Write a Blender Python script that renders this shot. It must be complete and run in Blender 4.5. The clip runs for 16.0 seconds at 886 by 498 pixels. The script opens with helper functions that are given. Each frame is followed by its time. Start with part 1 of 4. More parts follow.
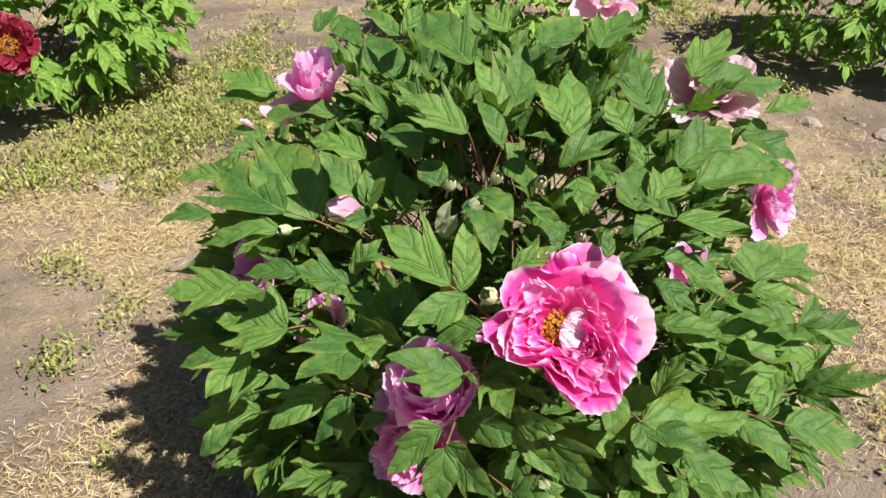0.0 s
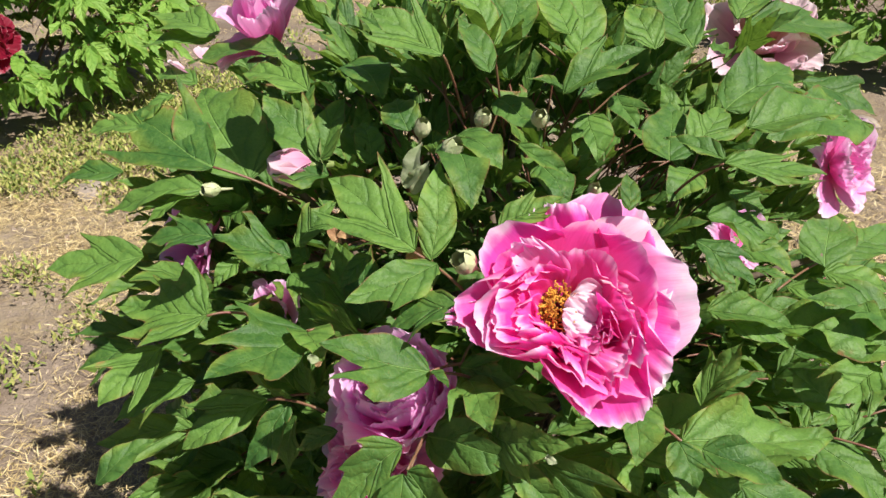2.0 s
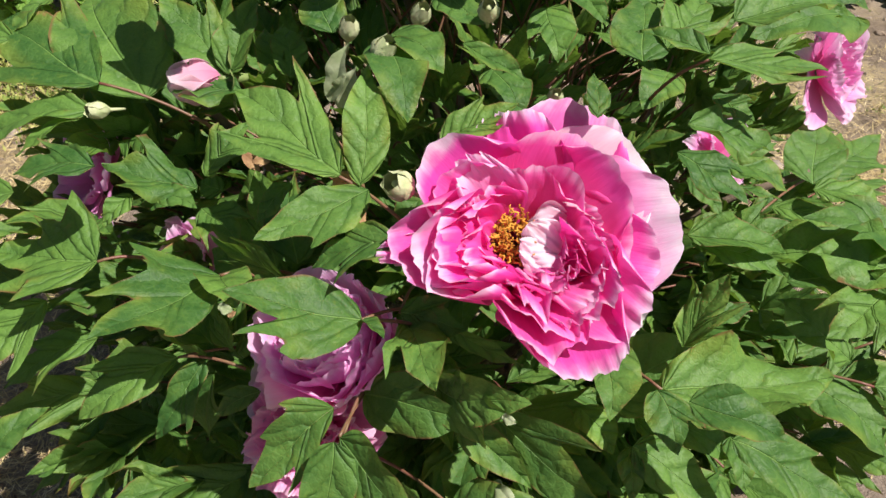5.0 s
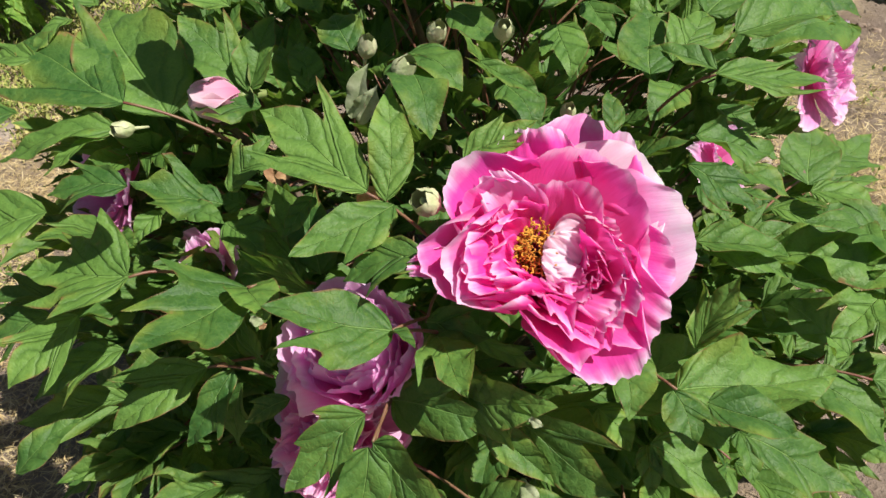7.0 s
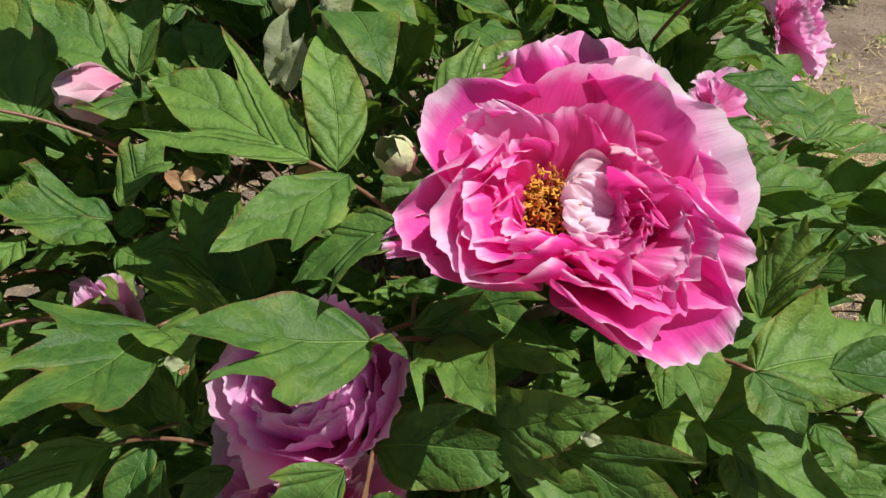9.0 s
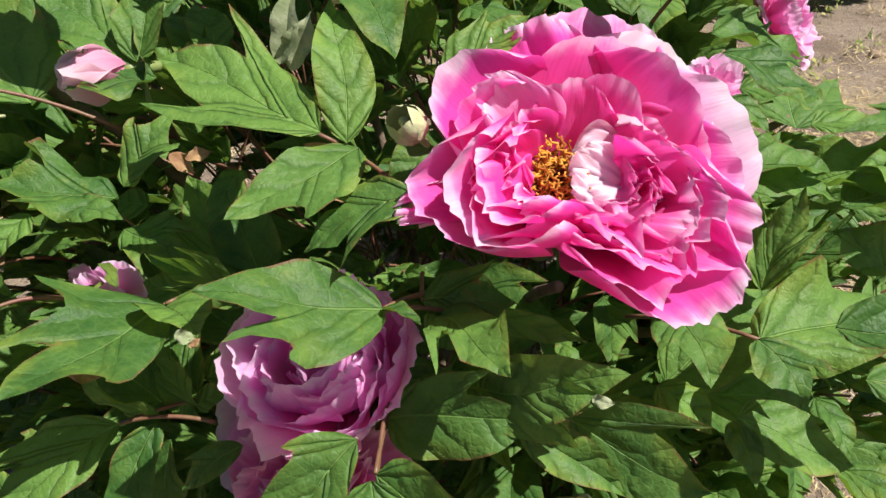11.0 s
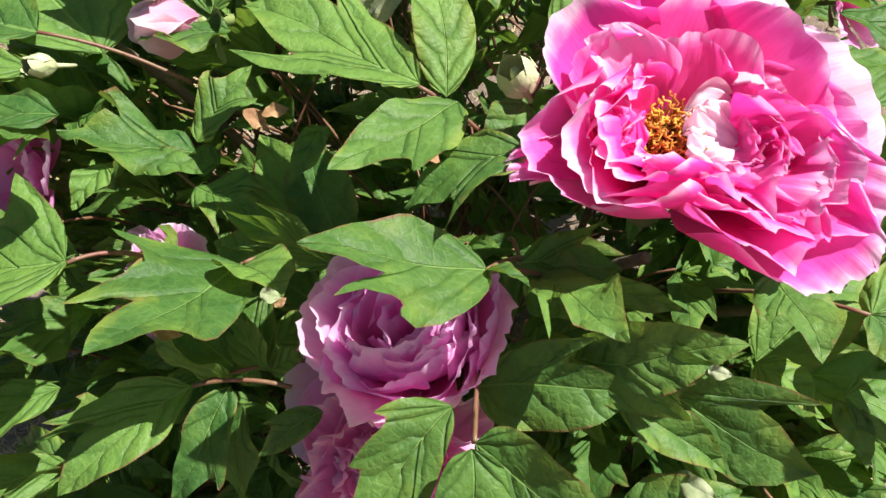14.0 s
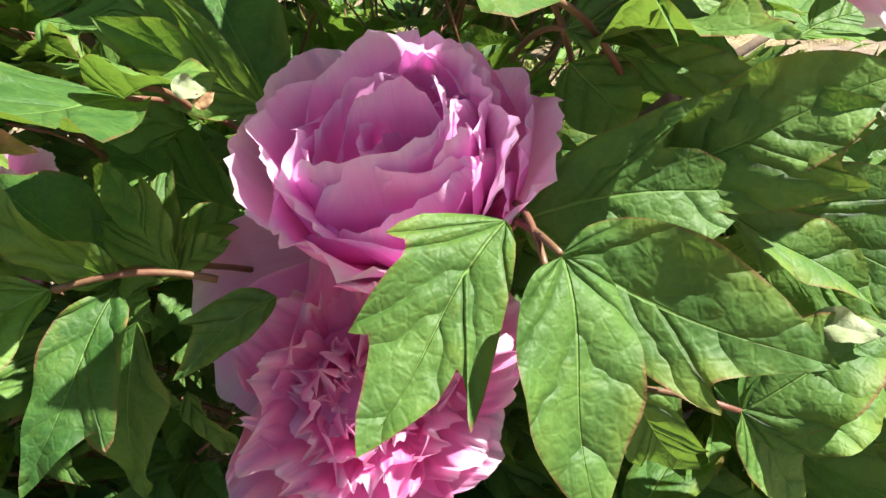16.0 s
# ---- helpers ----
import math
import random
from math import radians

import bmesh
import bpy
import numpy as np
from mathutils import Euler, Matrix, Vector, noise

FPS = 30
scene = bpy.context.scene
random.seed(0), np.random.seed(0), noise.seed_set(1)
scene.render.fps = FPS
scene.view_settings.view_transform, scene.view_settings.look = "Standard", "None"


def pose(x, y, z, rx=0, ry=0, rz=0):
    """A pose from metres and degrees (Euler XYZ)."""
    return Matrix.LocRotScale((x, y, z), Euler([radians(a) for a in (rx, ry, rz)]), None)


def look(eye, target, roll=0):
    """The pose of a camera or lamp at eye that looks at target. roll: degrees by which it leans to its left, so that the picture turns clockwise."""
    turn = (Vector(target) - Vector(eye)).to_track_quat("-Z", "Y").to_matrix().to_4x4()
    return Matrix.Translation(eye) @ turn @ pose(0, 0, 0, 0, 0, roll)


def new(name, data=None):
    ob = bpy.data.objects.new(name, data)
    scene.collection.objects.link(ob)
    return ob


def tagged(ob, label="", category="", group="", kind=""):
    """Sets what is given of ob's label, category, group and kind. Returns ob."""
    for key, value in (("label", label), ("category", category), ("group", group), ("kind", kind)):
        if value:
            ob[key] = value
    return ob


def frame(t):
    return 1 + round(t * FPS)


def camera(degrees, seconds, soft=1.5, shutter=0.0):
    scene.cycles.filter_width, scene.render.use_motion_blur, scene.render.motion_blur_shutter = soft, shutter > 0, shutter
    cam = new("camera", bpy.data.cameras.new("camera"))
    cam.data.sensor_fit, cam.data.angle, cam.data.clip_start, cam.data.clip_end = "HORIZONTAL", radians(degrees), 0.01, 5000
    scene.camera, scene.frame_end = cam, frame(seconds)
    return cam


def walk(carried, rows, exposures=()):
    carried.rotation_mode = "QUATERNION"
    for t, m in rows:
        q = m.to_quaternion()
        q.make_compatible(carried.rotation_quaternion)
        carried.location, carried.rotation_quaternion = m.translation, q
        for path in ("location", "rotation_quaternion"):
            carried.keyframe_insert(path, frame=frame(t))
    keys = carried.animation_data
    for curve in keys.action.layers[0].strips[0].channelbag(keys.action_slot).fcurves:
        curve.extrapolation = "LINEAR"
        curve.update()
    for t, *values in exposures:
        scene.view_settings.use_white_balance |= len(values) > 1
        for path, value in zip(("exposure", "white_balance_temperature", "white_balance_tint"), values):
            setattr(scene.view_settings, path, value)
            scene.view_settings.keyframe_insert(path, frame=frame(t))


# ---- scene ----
cam = camera(59.0, 16.0)
PATH = [
    (0, (0.02, 0.021, 1.124), (0.004, 1.698, 0.034), 0.2),
    (0.5, (0.026, 0.058, 1.069), (-0.042, 1.731, -0.025), 0.1),
    (1, (0.051, 0.102, 1.045), (-0.004, 1.77, -0.057), 1.1),
    (1.5, (0.06, 0.138, 0.993), (-0.023, 1.844, -0.047), 0.6),
    (2, (0.08, 0.185, 0.93), (-0.023, 1.912, -0.073), -1.4),
    (2.5, (0.083, 0.222, 0.885), (-0.037, 1.931, -0.148), -2.0),
    (3, (0.101, 0.252, 0.868), (-0.002, 1.942, -0.197), -2.7),
    (3.5, (0.099, 0.268, 0.862), (0.025, 1.936, -0.239), -2.4),
    (3.7, (0.099, 0.268, 0.862), (0.04, 1.936, -0.243), -2.4),
    (6, (0.088, 0.284, 0.871), (0.093, 1.912, -0.291), -1.0),
    (6.5, (0.079, 0.275, 0.886), (0.085, 1.909, -0.268), -0.7),
    (7, (0.068, 0.266, 0.891), (0.094, 1.895, -0.269), -1.9),
    (7.5, (0.079, 0.322, 0.887), (0.127, 1.935, -0.295), -2.1),
    (8, (0.099, 0.352, 0.836), (0.168, 2.014, -0.275), -3.9),
    (8.5, (0.061, 0.381, 0.783), (0.225, 2.074, -0.27), -4.9),
    (9, (0.032, 0.365, 0.759), (0.278, 2.074, -0.251), -5.5),
    (9.5, (0.017, 0.353, 0.744), (0.323, 2.066, -0.243), -5.5),
    (10, (0.014, 0.35, 0.742), (0.331, 2.064, -0.239), -5.4),
    (12.5, (0.012, 0.364, 0.746), (0.253, 2.08, -0.253), -4.1),
    (13, (0.012, 0.366, 0.746), (0.243, 2.083, -0.251), -3.9),
    (13.5, (0.007, 0.366, 0.747), (0.232, 2.083, -0.253), -4.0),
    (14, (-0.034, 0.373, 0.724), (0.241, 2.077, -0.286), -3.9),
    (14.5, (-0.047, 0.369, 0.676), (0.393, 2.095, -0.233), -2.5),
    (15, (-0.067, 0.398, 0.617), (0.497, 2.12, -0.229), -2.4),
    (15.5, (-0.085, 0.444, 0.58), (0.562, 2.161, -0.216), -2.7),
    (16, (-0.094, 0.462, 0.547), (0.61, 2.165, -0.231), -3.0),
]
walk(cam, [(t, look(eye, target, roll)) for t, eye, target, roll in PATH], [(0, 0.5), (3.5, 0.38), (6, 0.3), (8, 0.2), (8.5, 0.02), (9, 0.05), (10, 0.36), (13, 0.47), (14, 0.8), (14.5, 1.06), (15, 1.18), (16, 1.34)])

# ---- light ----
SUN_AZ, SUN_EL = 124.0, 57.0  # degrees: clockwise from +y, above the horizon
world = bpy.data.worlds.new("sky")
scene.world = world
world.use_nodes = True
wn = world.node_tree.nodes
sky = wn.new("ShaderNodeTexSky")
sky.sky_type = "NISHITA"
sky.sun_disc = False
sky.sun_elevation, sky.sun_rotation = radians(SUN_EL), radians(SUN_AZ)
wn["Background"].inputs[1].default_value = 0.046
world.node_tree.links.new(sky.outputs[0], wn["Background"].inputs[0])
sun = new("sun", bpy.data.lights.new("sun", "SUN"))
sun.data.energy, sun.data.angle, sun.data.color = 6.1, radians(0.55), (1.0, 0.95, 0.88)
az, el = radians(SUN_AZ), radians(SUN_EL)
SUNWARD = Vector((math.sin(az) * math.cos(el), math.cos(az) * math.cos(el), math.sin(el)))
sun.matrix_world = look(SUNWARD * 30, (0, 0, 0))

# ---- materials ----


def material(name):
    m = bpy.data.materials.new(name)
    m.use_nodes = True
    nt = m.node_tree
    nt.nodes.clear()
    out = nt.nodes.new("ShaderNodeOutputMaterial")
    return m, nt, out


def node(nt, kind, **sets):
    """A node with its properties and inputs set; an input takes a value or a socket."""
    n = nt.nodes.new("ShaderNode" + kind)
    for key, value in sets.items():
        if key in ("operation", "data_type", "blend_type", "noise_dimensions", "feature", "interpolation_type", "attribute_name", "distance"):
            if key == "operation":
                n.operation = value
            elif key == "data_type":
                n.data_type = value
            elif key == "blend_type":
                n.blend_type = value
            elif key == "feature":
                n.feature = value
            elif key == "interpolation_type":
                n.interpolation_type = value
            elif key == "attribute_name":
                n.attribute_name = value
    return n


def put(nt, socket, value):
    if isinstance(value, bpy.types.NodeSocket):
        nt.links.new(value, socket)
    elif isinstance(value, tuple) and len(value) == 3 and socket.type == "RGBA":
        socket.default_value = (*value, 1)
    else:
        socket.default_value = value


def calc(nt, op, a, b=0.0, c=0.0):
    n = node(nt, "Math", operation=op)
    for s, v in zip(n.inputs, (a, b, c)):
        put(nt, s, v)
    return n.outputs[0]


def blend(nt, fac, a, b, how="MIX"):
    n = node(nt, "Mix", data_type="RGBA", blend_type=how)
    put(nt, n.inputs[0], fac)
    put(nt, n.inputs[6], a)
    put(nt, n.inputs[7], b)
    return n.outputs[2]


def fade(nt, value, lo, hi, to_lo=0.0, to_hi=1.0):
    n = node(nt, "MapRange", interpolation_type="SMOOTHSTEP")
    for s, v in zip(n.inputs, (value, lo, hi, to_lo, to_hi)):
        put(nt, s, v)
    return n.outputs[0]


def grain(nt, scale, detail=4.0, rough=0.6, vector=None):
    n = node(nt, "TexNoise")
    n.inputs["Scale"].default_value = scale
    n.inputs["Detail"].default_value = detail
    n.inputs["Roughness"].default_value = rough
    put(nt, n.inputs["Vector"], vector if vector else node(nt, "TexCoord").outputs["Object"])
    return n.outputs["Fac"]


def spot(nt):
    return node(nt, "NewGeometry").outputs["Position"]


def bumped(nt, height, strength=0.4, deep=0.002):
    n = node(nt, "Bump")
    n.inputs["Strength"].default_value = strength
    n.inputs["Distance"].default_value = deep
    put(nt, n.inputs["Height"], height)
    return n.outputs[0]


def surface(nt, out, colour, rough=0.6, normal=None, through_light=0.0, through_colour=None, specular=0.5, sheen=0.0):
    b = node(nt, "BsdfPrincipled")
    put(nt, b.inputs["Base Color"], colour)
    put(nt, b.inputs["Roughness"], rough)
    put(nt, b.inputs["Specular IOR Level"], specular)
    b.inputs["Sheen Weight"].default_value = sheen
    if normal:
        put(nt, b.inputs["Normal"], normal)
    end = b.outputs[0]
    if through_light:
        tr = node(nt, "BsdfTranslucent")
        put(nt, tr.inputs["Color"], through_colour if through_colour else colour)
        if normal:
            put(nt, tr.inputs["Normal"], normal)
        mix = node(nt, "MixShader")
        mix.inputs[0].default_value = through_light
        nt.links.new(end, mix.inputs[1])
        nt.links.new(tr.outputs[0], mix.inputs[2])
        end = mix.outputs[0]
    nt.links.new(end, out.inputs[0])


def leaf_material(name, dark, light, edge, single=True):
    """Leaf blade: veins follow the blade's own coordinates, their furrows shaded in the colour, margins redden,
    blotches at two scales.
    """
    m, nt, out = material(name)
    uv = node(nt, "UVMap")
    sep = node(nt, "SeparateXYZ")
    nt.links.new(uv.outputs[0], sep.inputs[0])
    u = calc(nt, "ABSOLUTE", calc(nt, "MULTIPLY_ADD", sep.outputs[0], 2.0, -1.0))
    v = sep.outputs[1]
    rnd = node(nt, "ObjectInfo").outputs["Random"] if single else node(nt, "NewGeometry").outputs["Random Per Island"]
    pos = spot(nt)
    big, fine = grain(nt, 38.0, 3.0, 0.55, pos), grain(nt, 420.0, 3.0, 0.6, pos)
    wob = calc(nt, "MULTIPLY_ADD", grain(nt, 55.0, 2.0, 0.5, pos), 0.13, v)
    cell = calc(nt, "ABSOLUTE", calc(nt, "SUBTRACT", calc(nt, "FRACT", calc(nt, "MULTIPLY", wob, calc(nt, "MULTIPLY_ADD", rnd, 3.0, 5.0))), 0.5))
    side = fade(nt, cell, 0.455, 0.5)  # side veins
    rib = fade(nt, u, 0.04, 0.012)
    veins = calc(nt, "MAXIMUM", calc(nt, "MULTIPLY", side, 0.12), rib)
    net = node(nt, "TexVoronoi", feature="DISTANCE_TO_EDGE")
    net.inputs["Scale"].default_value = 170.0
    put(nt, net.inputs["Vector"], pos)
    mesh = fade(nt, net.outputs["Distance"], 0.0, 0.16)
    tone = calc(nt, "ADD", calc(nt, "MULTIPLY", rnd, 0.75), calc(nt, "MULTIPLY_ADD", big, 1.2, -0.45))
    col = blend(nt, tone, dark, light)
    col = blend(nt, calc(nt, "MULTIPLY", fade(nt, fine, 0.45, 0.75), 0.25), col, tuple(0.65 * c for c in dark))
    # shade of the sunken side veins, painted as a darker green
    col = blend(nt, calc(nt, "MULTIPLY", fade(nt, cell, 0.25, 0.5), 0.34), col, dark)
    col = blend(nt, calc(nt, "MULTIPLY", veins, 0.5), col, tuple(min(1, 1.35 * c + 0.03) for c in light))
    col = blend(nt, calc(nt, "MULTIPLY", calc(nt, "SUBTRACT", 1.0, mesh), 0.07), col, tuple(min(1, 1.5 * c + 0.02) for c in light))
    spots = fade(nt, grain(nt, 95.0, 3.0, 0.65, pos), 0.56, 0.72)
    col = blend(nt, calc(nt, "MULTIPLY", spots, 0.22), col, (0.22, 0.30, 0.04))
    sallow = calc(nt, "MULTIPLY", fade(nt, u, 0.45, 1.0), fade(nt, grain(nt, 20.0, 3.0, 0.6, pos), 0.46, 0.64))
    col = blend(nt, calc(nt, "MULTIPLY", sallow, 0.40), col, (0.27, 0.33, 0.05))
    rim = calc(nt, "MULTIPLY", fade(nt, u, 0.93, 1.0), fade(nt, grain(nt, 45.0, 2.0, 0.5, pos), 0.4, 0.62))
    col = blend(nt, calc(nt, "MULTIPLY", rim, 0.75), col, edge)
    burnt = calc(nt, "MULTIPLY", fade(nt, u, 0.7, 1.0), fade(nt, grain(nt, 26.0, 3.0, 0.6, pos), 0.66, 0.72))
    col = blend(nt, calc(nt, "MULTIPLY", burnt, 0.8), col, (0.30, 0.16, 0.07))
    pillow = calc(nt, "SUBTRACT", 1.0, calc(nt, "POWER", calc(nt, "MULTIPLY", cell, 2.0), 3.0))
    height = calc(nt, "ADD", calc(nt, "ADD", calc(nt, "MULTIPLY", pillow, 0.75), calc(nt, "MULTIPLY", mesh, 0.07)), calc(nt, "MULTIPLY_ADD", grain(nt, 110.0, 3.0, 0.5, pos), 1.1, calc(nt, "MULTIPLY", rib, -0.45)))
    thin = blend(nt, 0.5, col, (0.34, 0.56, 0.05))
    rough = calc(nt, "MULTIPLY_ADD", fine, 0.22, 0.46)
    surface(nt, out, col, rough, bumped(nt, height, 0.8, 0.0024), 0.27, thin, 0.32)
    return m


def petal_material(name, deep, mid, pale, wash):
    """Petal: deep at the claw, paler to the frilled edge, painted highlights on its rim, with fine lengthwise veins."""
    m, nt, out = material(name)
    uv = node(nt, "UVMap")
    sep = node(nt, "SeparateXYZ")
    nt.links.new(uv.outputs[0], sep.inputs[0])
    u, v = calc(nt, "ABSOLUTE", calc(nt, "MULTIPLY_ADD", sep.outputs[0], 2.0, -1.0)), sep.outputs[1]
    pos = spot(nt)
    rnd = node(nt, "ObjectInfo").outputs["Random"]
    soft = grain(nt, 45.0, 3.0, 0.55, pos)
    rim = calc(nt, "MAXIMUM", v, calc(nt, "MULTIPLY", calc(nt, "POWER", u, 5.0), 0.92))
    rim = calc(nt, "ADD", rim, calc(nt, "MULTIPLY_ADD", soft, 0.3, -0.15))
    col = blend(nt, fade(nt, v, 0.05, 0.75), deep, mid)
    col = blend(nt, fade(nt, rim, wash, 1.04), col, pale)
    # sunlit highlights of the ruffles, painted as a whiter line on the rim
    col = blend(nt, calc(nt, "MULTIPLY", fade(nt, rim, 0.94, 1.0), 0.5), col, tuple(0.5 + 0.5 * c for c in pale))
    col = blend(nt, calc(nt, "MULTIPLY", rnd, 0.22), col, pale)
    line = node(nt, "Combine" + "XYZ")
    put(nt, line.inputs[0], calc(nt, "MULTIPLY", sep.outputs[0], 26.0))
    put(nt, line.inputs[1], calc(nt, "MULTIPLY", v, 2.2))
    put(nt, line.inputs[2], calc(nt, "MULTIPLY", rnd, 40.0))
    lines = grain(nt, 2.0, 3.0, 0.6, line.outputs[0])
    col = blend(nt, calc(nt, "MULTIPLY", fade(nt, lines, 0.42, 0.7), 0.16), col, deep)
    height = calc(nt, "ADD", calc(nt, "MULTIPLY", lines, 1.1), calc(nt, "MULTIPLY", grain(nt, 160.0, 2.0, 0.5, pos), 0.5))
    surface(nt, out, col, 0.5, bumped(nt, height, 0.35, 0.0009), 0.48, blend(nt, 0.4, col, mid), 0.40)
    return m


def plain_material(name, a, b, scale, rough=0.7, deep=0.001, through_light=0.0):
    m, nt, out = material(name)
    pos = spot(nt)
    g, f = grain(nt, scale, 4.0, 0.6, pos), grain(nt, scale * 7, 3.0, 0.6, pos)
    col = blend(nt, fade(nt, g, 0.3, 0.7), a, b)
    col = blend(nt, calc(nt, "MULTIPLY", fade(nt, f, 0.5, 0.75), 0.35), col, tuple(0.6 * c for c in a))
    surface(nt, out, col, rough, bumped(nt, calc(nt, "ADD", g, f), 0.4, deep), through_light)
    return m


def litter_material(name, colours, through_light=0.15):
    """Joined small pieces, each island with a tone of its own."""
    m, nt, out = material(name)
    ramp = node(nt, "ValToRGB")
    r = node(nt, "NewGeometry").outputs["Random Per Island"]
    put(nt, ramp.inputs[0], r)
    el = ramp.color_ramp.elements
    while len(el) < len(colours):
        el.new(0.5)
    for n, c in enumerate(colours):
        el[n].position, el[n].color = n / (len(colours) - 1), (*c, 1)
    col = blend(nt, calc(nt, "MULTIPLY", grain(nt, 90.0, 3.0, 0.6, spot(nt)), 0.3), ramp.outputs[0], colours[0])
    surface(nt, out, col, 0.7, None, through_light)
    return m


def soil_material():
    m, nt, out = material("dry_soil")
    pos = spot(nt)
    a, b, c = grain(nt, 2.2, 5.0, 0.6, pos), grain(nt, 16.0, 5.0, 0.65, pos), grain(nt, 150.0, 4.0, 0.7, pos)
    col = blend(nt, fade(nt, a, 0.35, 0.65), (0.20, 0.152, 0.118), (0.31, 0.245, 0.19))
    mat_of_straw = calc(nt, "MULTIPLY", fade(nt, grain(nt, 1.4, 4.0, 0.6, pos), 0.46, 0.6), fade(nt, grain(nt, 70.0, 4.0, 0.7, pos), 0.35, 0.6))
    col = blend(nt, calc(nt, "MULTIPLY", mat_of_straw, 0.75), col, (0.50, 0.39, 0.20))
    col = blend(nt, calc(nt, "MULTIPLY", fade(nt, b, 0.42, 0.7), 0.55), col, (0.16, 0.11, 0.075))
    col = blend(nt, calc(nt, "MULTIPLY", fade(nt, c, 0.5, 0.8), 0.45), col, (0.36, 0.285, 0.22))
    h = calc(nt, "ADD", calc(nt, "MULTIPLY", b, 2.0), c)
    surface(nt, out, col, 0.92, bumped(nt, h, 0.9, 0.012), 0.0, None, 0.2)
    return m


LEAF = leaf_material("peony_leaf", (0.032, 0.100, 0.020), (0.142, 0.264, 0.050), (0.20, 0.055, 0.04))
LEAF_MASS = leaf_material("peony_leaf_mass", (0.031, 0.095, 0.020), (0.130, 0.244, 0.048), (0.20, 0.055, 0.04), False)
LEAF_FAR = leaf_material("peony_leaf_bright", (0.10, 0.225, 0.03), (0.24, 0.40, 0.07), (0.18, 0.2, 0.05))
LEAF_FAR_MASS = leaf_material("peony_leaf_bright_mass", (0.10, 0.225, 0.03), (0.24, 0.40, 0.07), (0.18, 0.2, 0.05), False)
PINK = petal_material("pink_petal", (0.72, 0.006, 0.18), (0.90, 0.046, 0.43), (0.95, 0.52, 0.84), 0.88)
BLUSH = petal_material("blush_petal", (0.78, 0.012, 0.25), (0.91, 0.085, 0.50), (0.95, 0.62, 0.88), 0.85)
MAUVE = petal_material("mauve_petal", (0.88, 0.10, 0.47), (0.96, 0.38, 0.79), (0.97, 0.70, 0.94), 0.74)
PALE = petal_material("pale_pink_petal", (0.78, 0.25, 0.45), (0.86, 0.50, 0.64), (0.90, 0.74, 0.80), 0.6)
LILAC = petal_material("lilac_pink_petal", (0.84, 0.085, 0.42), (0.89, 0.34, 0.69), (0.94, 0.71, 0.90), 0.66)
# Near-white petals; its whiteness also paints sunlight on the upper right petal.
WHITE_AND_SUNLIT = petal_material("white_and_sunlit_petal", (0.88, 0.42, 0.62), (0.93, 0.72, 0.84), (0.96, 0.87, 0.93), 0.6)
ROSE = petal_material("rose_petal", (0.78, 0.05, 0.34), (0.88, 0.26, 0.60), (0.93, 0.62, 0.82), 0.74)
RED = petal_material("crimson_petal", (0.12, 0.004, 0.012), (0.27, 0.006, 0.03), (0.42, 0.03, 0.07), 0.85)
STAMEN = litter_material("stamen_gold", [(0.34, 0.10, 0.01), (0.62, 0.27, 0.02), (0.80, 0.45, 0.06)])
CARPEL = plain_material("carpel_purple", (0.30, 0.03, 0.10), (0.45, 0.10, 0.18), 90.0, 0.6)
STALK = plain_material("leaf_stalk", (0.17, 0.058, 0.042), (0.17, 0.105, 0.05), 40.0, 0.5)
STEM_GREEN = plain_material("green_stem", (0.12, 0.20, 0.05), (0.22, 0.27, 0.09), 30.0, 0.55)
WOOD = plain_material("peony_wood", (0.10, 0.072, 0.05), (0.18, 0.13, 0.09), 40.0, 0.9, 0.003)
POD = plain_material("spent_bud", (0.36, 0.42, 0.20), (0.52, 0.52, 0.32), 70.0, 0.7)
WITHER = plain_material("withered_leaf", (0.20, 0.10, 0.045), (0.42, 0.27, 0.13), 60.0, 0.8)
DUSTY = plain_material("mildewed_leaf", (0.24, 0.30, 0.14), (0.42, 0.46, 0.29), 60.0, 0.8, 0.001, 0.2)
STONE = plain_material("field_stone", (0.20, 0.165, 0.135), (0.33, 0.27, 0.22), 25.0, 0.9, 0.004)
CLOD = plain_material("earth_clod", (0.24, 0.17, 0.12), (0.36, 0.28, 0.21), 40.0, 0.95, 0.005)
CRUMB = litter_material("soil_crumb", [(0.12, 0.085, 0.06), (0.22, 0.165, 0.12), (0.33, 0.26, 0.20)], 0.0)
SOIL = soil_material()
STRAW = litter_material("dry_straw", [(0.34, 0.24, 0.11), (0.56, 0.43, 0.20), (0.70, 0.56, 0.28), (0.80, 0.68, 0.42)])
WEED = litter_material("weed_green", [(0.11, 0.18, 0.03), (0.25, 0.31, 0.06), (0.40, 0.40, 0.11), (0.58, 0.50, 0.20)], 0.25)

# ---- meshes ----


def mesh_of(name, verts, faces, uvs=None, mat=None, smooth=True):
    """A mesh from generated corners; uvs: one pair for each vertex."""
    me = bpy.data.meshes.new(name)
    me.from_pydata(verts, [], faces)
    if uvs is not None:
        layer = me.uv_layers.new(name="UVMap")
        idx = np.empty(len(me.loops), dtype=np.int32)
        me.loops.foreach_get("vertex_index", idx)
        layer.data.foreach_set("uv", np.asarray(uvs, dtype=np.float32)[idx].ravel())
    if smooth:
        me.polygons.foreach_set("use_smooth", [True] * len(me.polygons))
    if mat:
        me.materials.append(mat)
    return me


def child(name, me, parent, m=None, label=""):
    ob = new(name, me)
    ob.parent = parent
    if m is not None:
        ob.matrix_basis = m
    return tagged(ob, label)


